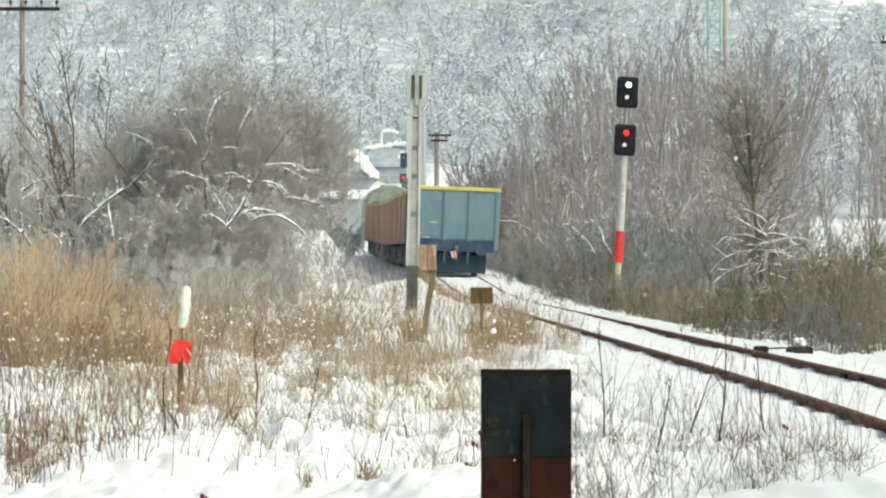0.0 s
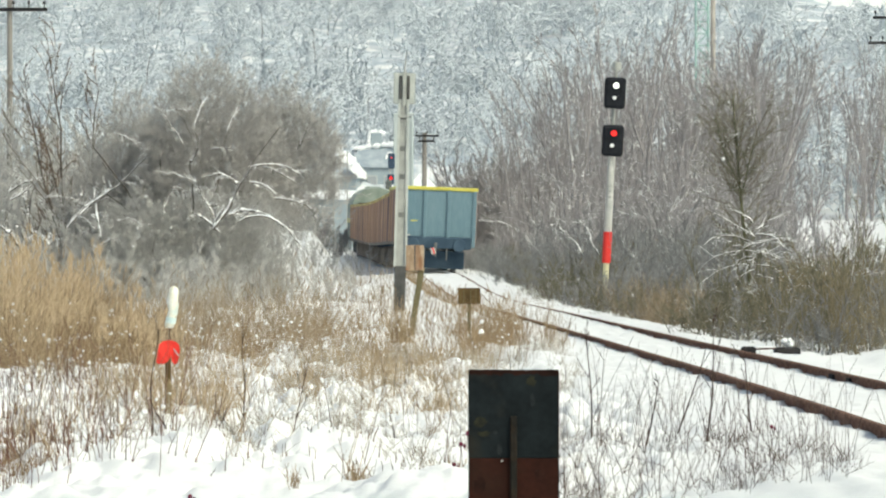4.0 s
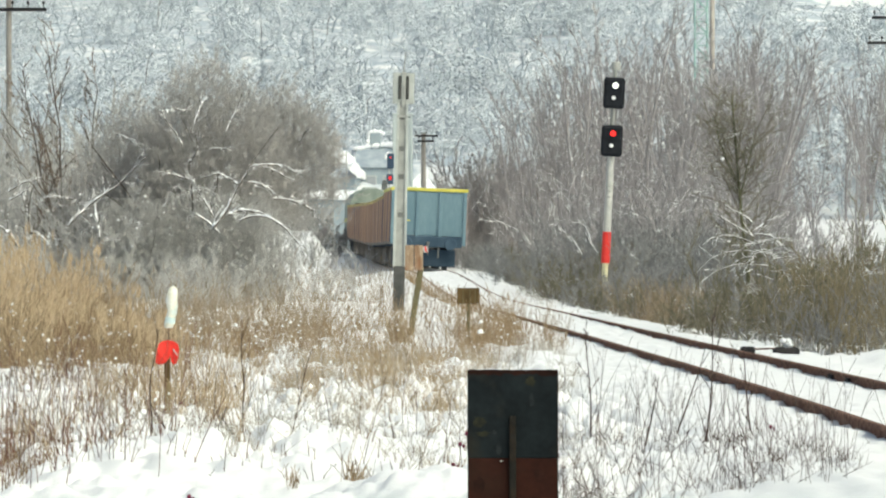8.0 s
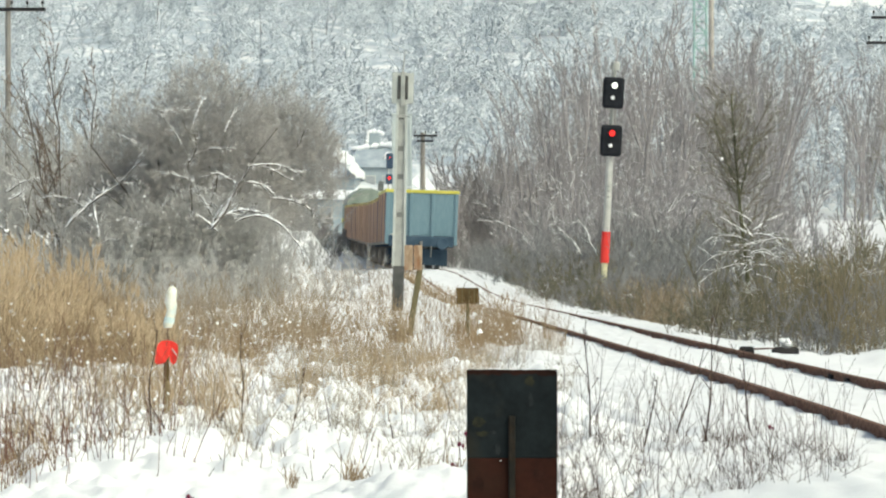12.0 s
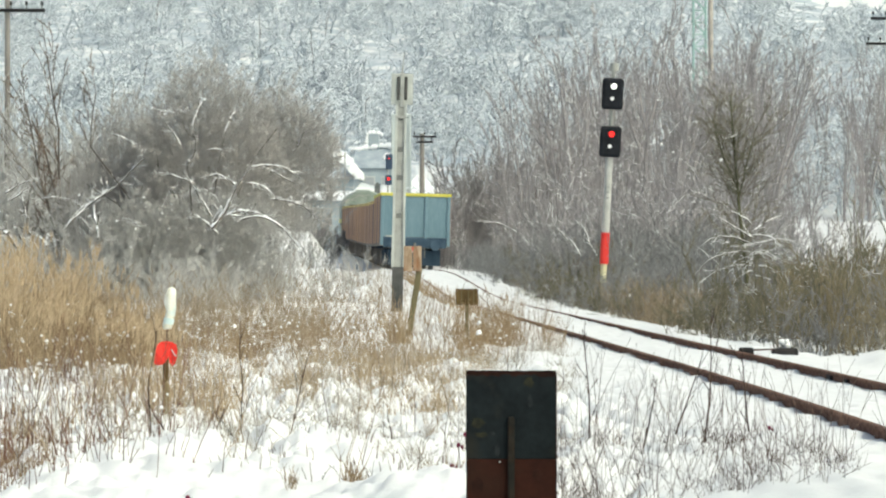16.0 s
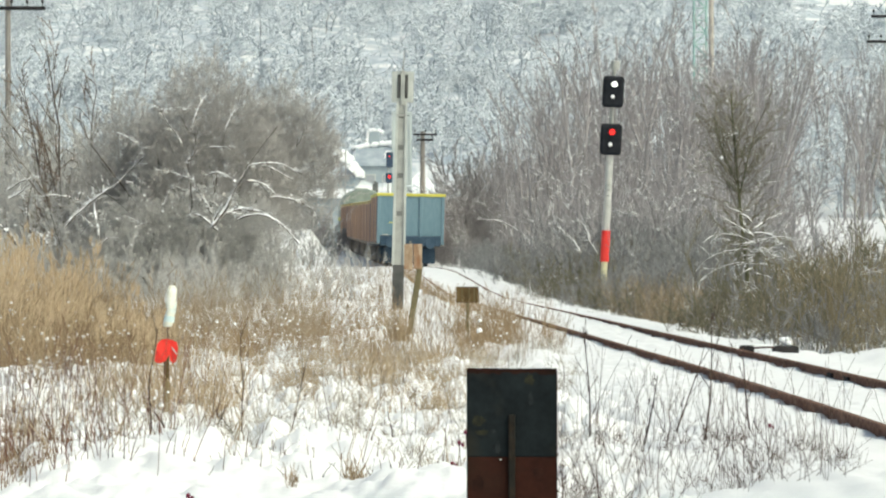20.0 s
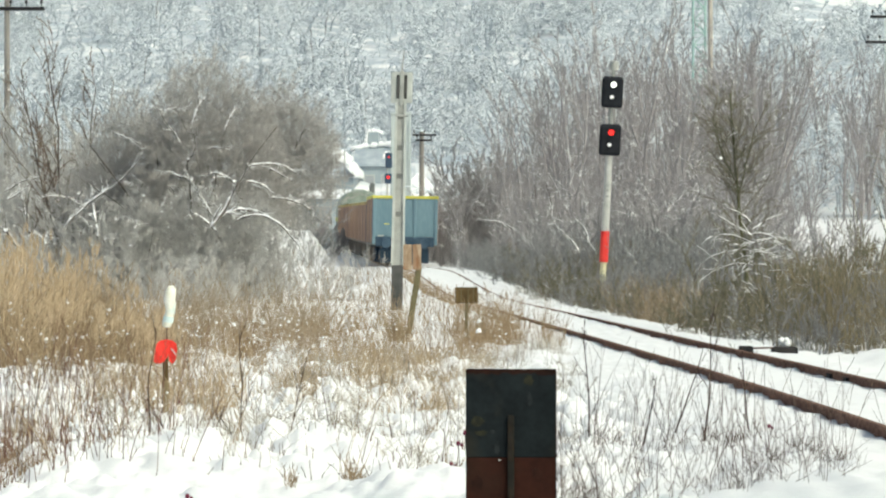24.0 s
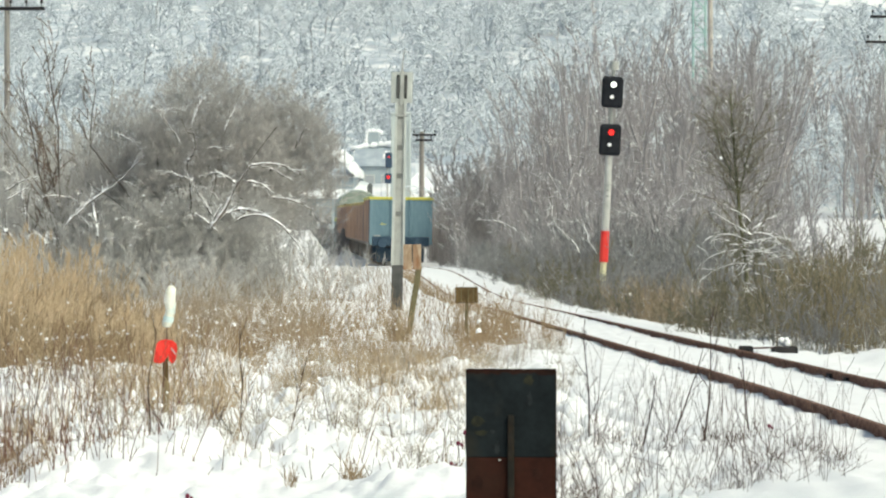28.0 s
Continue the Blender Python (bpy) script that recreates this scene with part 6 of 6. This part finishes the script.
    def bank(q):
        y = 88 + 85 * q.random()
        return float(track_x(y)) + 2.4 + 4.5 * q.random(), y, 1.0

    def woods(q):
        y = 160 + 120 * q.random()
        return float(track_x(y)) + 3.5 + (0.08 * y - float(track_x(y)) - 3.5) * q.random(), y, 1.0

    def thicket(q):
        y = 138 + 8 * q.random()
        return (-0.088 + 0.066 * q.random()) * y, y, 1.0

    tagged(mesh_part("snow_tufts", rods("snow_tufts", np.concatenate([snow_specks(rnd, 260, bank, (0.2, 1.0), 0.011), snow_specks(rnd, 520, woods, (0.6, 7.0), 0.02), snow_specks(rnd, 240, thicket, (0.4, 4.0), 0.014)]), 6), SNOW),
           "little tufts of snow caught in the twigs", "snow", kind="stuff")

    def right_front(q):
        y = 34 + 22 * q.random()
        x = (0.02 + 0.062 * q.random()) * y
        c = float(value_noise(np.array(x / 0.5), np.array(y / 2.4), 25))
        if c < 0.42:
            y = q.uniform(34, 41)
        return x, y, 1.0 if y < 44 else 0.6

    def right_low(q):
        y = 33.5 + 8.5 * q.random() ** 1.2
        return (0.02 + 0.062 * q.random() ** 1.2) * y, y, 1.0

    stuff("brown_stalks", "crowded red-brown dead stalks rising from the snow", "weeds", np.concatenate([blades(rnd, 120, left_edge, (0.35, 1.1), 0.2, 0.0044, 6, 0.07, 0.0, 0.15), blades(rnd, 100, deep_corner, (0.14, 0.42), 0.16, 0.0046, 5, 0.06, 0.0, 0.1), blades(rnd, 140, left_edge, (0.1, 0.4), 0.5, 0.0036, 5, 0.25, 0.0, 0.5)]), STALK_RED)
    stuff("bramble_stems", "thin grey-brown bramble and weed stems in the snow", "weeds", np.concatenate([blades(rnd, 100, right_front, (0.3, 1.0), 0.2, 0.003, 8, 0.09, 0.0, 0.16), blades(rnd, 110, right_low, (0.35, 0.95), 0.25, 0.0026, 8, 0.1, 0.0, 0.2), blades(rnd, 900, clumps(rnd, 42, right_low, 0.09, 0.2), (0.05, 0.26), 0.7, 0.0021, 6, 0.4, 0.0, 0.5)]), STEM)
    stuff("arching_brambles", "thin bramble canes arching over the snow", "brambles", blades(rnd, 46, right_low, (0.3, 0.6), 1.5, 0.003, 10, 0.25, 0.0, 0.1), STEM)
    tagged(mesh_part("snow_clots", rods("snow_clots", np.concatenate([snow_specks(rnd, 420, reed_bed, (0.15, 1.1), 0.017), snow_specks(rnd, 700, brown_strip, (0.1, 0.6), 0.017), snow_specks(rnd, 260, foreground, (0.05, 0.3), 0.014)]), 6), SNOW),
           "small clots of snow caught on reeds and stalks", "snow", kind="stuff")


reeds_and_weeds()


def make_stalks():
    rnd = random.Random(91)
    # x, y, height, lean
    for x, y, h, lean in ((-1.83, 46, 1.15, 0.0), (-1.42, 47, 0.95, 0.14), (-2.62, 45.5, 0.95, 0.02), (-2.3, 44.5, 0.5, -0.75), (-2.08, 44.5, 0.42, 0.25), (-1.75, 44.5, 0.4, -0.5), (1.25, 43, 0.95, 0.02), (1.62, 41, 0.6, 0.1), (2.1, 40.5, 1.0, 0.05), (2.55, 42, 0.7, -0.15), (1.95, 43, 0.8, 0.3), (-0.4, 43, 0.35, -0.3), (0.35, 41, 0.4, -0.2)):
        segs = []
        grow(segs, (0, 0, 0), (lean, 0, 1), h * 1.08, 0.0088, 0, 2, rnd, (6, 2), 0.55, 0.28, (0.02, 0.06), 0.05, (9, 3, 2))
        s = np.asarray(segs)
        s[:, 6:8] = np.maximum(s[:, 6:8], 0.0028)
        t = thing("weed_stalk", pose(x, y, float(ground_z(x, y)) - 0.06), "tall thin dark dead weed stalk in the snow", "weed", "dead weed stalks")
        mesh_part("stem", limb("stem", s[s[:, 8] <= 0], 5), STEM_DARK, t)
        tagged(mesh_part("side_shoot", rods("side_shoot", s[s[:, 8] > 0], 3), STEM_DARK, t), kind="stuff")
    for x, y, z in ((-1.66, 33.0, -0.11), (0.07, 36.5, 0.1), (0.17, 37.5, 0.29), (0.12, 37.3, 0.22), (2.68, 41.5, 0.16), (-2.7, 52.0, 0.0)):
        g = float(ground_z(x, y))
        z = max(z, g + 0.05)
        t = thing("rose_hip", pose(x, y, g), "dark red rose hip on a thin stem", "rose hip", "rose hips")
        part("stem", tubed((0.02, 0, -0.05), (0, 0, z - g), 0.003, n=5), STEM_DARK, t)
        for dx, dz, r in ((0, 0, 0.016), (0.026, -0.014, 0.012)):
            bm = bmesh.new()
            bmesh.ops.create_icosphere(bm, subdivisions=2, radius=r, matrix=Matrix.Translation((dx, 0, z - g + dz)) @ Matrix.Diagonal((1, 1, 1.2, 1)))
            part("hip", bm, BERRY, t, smooth=True)


make_stalks()


def motions():
    """The train draws away up the line; every wheelset turns under it."""
    # seconds and the place of the rear wagon's tail along the line
    away = ((0, 181.6), (3, 188.4), (6, 195.2), (9, 201.4), (12, 207.4), (15, 213.8), (18, 219.8), (21, 225.6), (24, 231.6), (28, 239.0))
    times = [t * 0.25 for t in range(113)]
    tail = np.polyval(np.polyfit([a for a, b in away], [b for a, b in away], 4), times)

    def stand(y):
        """A pose on the rails, in line with them."""
        x0, x1 = float(track_x(y - 4.5)), float(track_x(y + 4.5))
        z0, z1 = float(rail_z(y - 4.5)), float(rail_z(y + 4.5))
        lean = 2.4 - 1.6 * float(smooth(195, 250, y))        # the cant of the bend
        return pose((x0 + x1) / 2 - 0.05 * lean, y, (z0 + z1) / 2, math.degrees(math.atan2(z1 - z0, 9)), lean, -math.degrees(math.atan2(x1 - x0, 9)))

    places = [(w, 7.02 + k * WAGON_LENGTH) for k, w in enumerate(WAGONS)] + [(LOCO, 8 * WAGON_LENGTH + 7.36)]
    for ob, ahead in places:
        walk(ob, [(t, stand(y + ahead)) for t, y in list(zip(times, tail))[::4]])
        for child in ob.children:
            if child.name.startswith("wheelset"):
                x, y, z = child.location
                walk(child, [(t, pose(x, y, z, -math.degrees((s - tail[0]) / 0.46) % 360, 0, 0)) for t, s in zip(times, tail)])


motions()
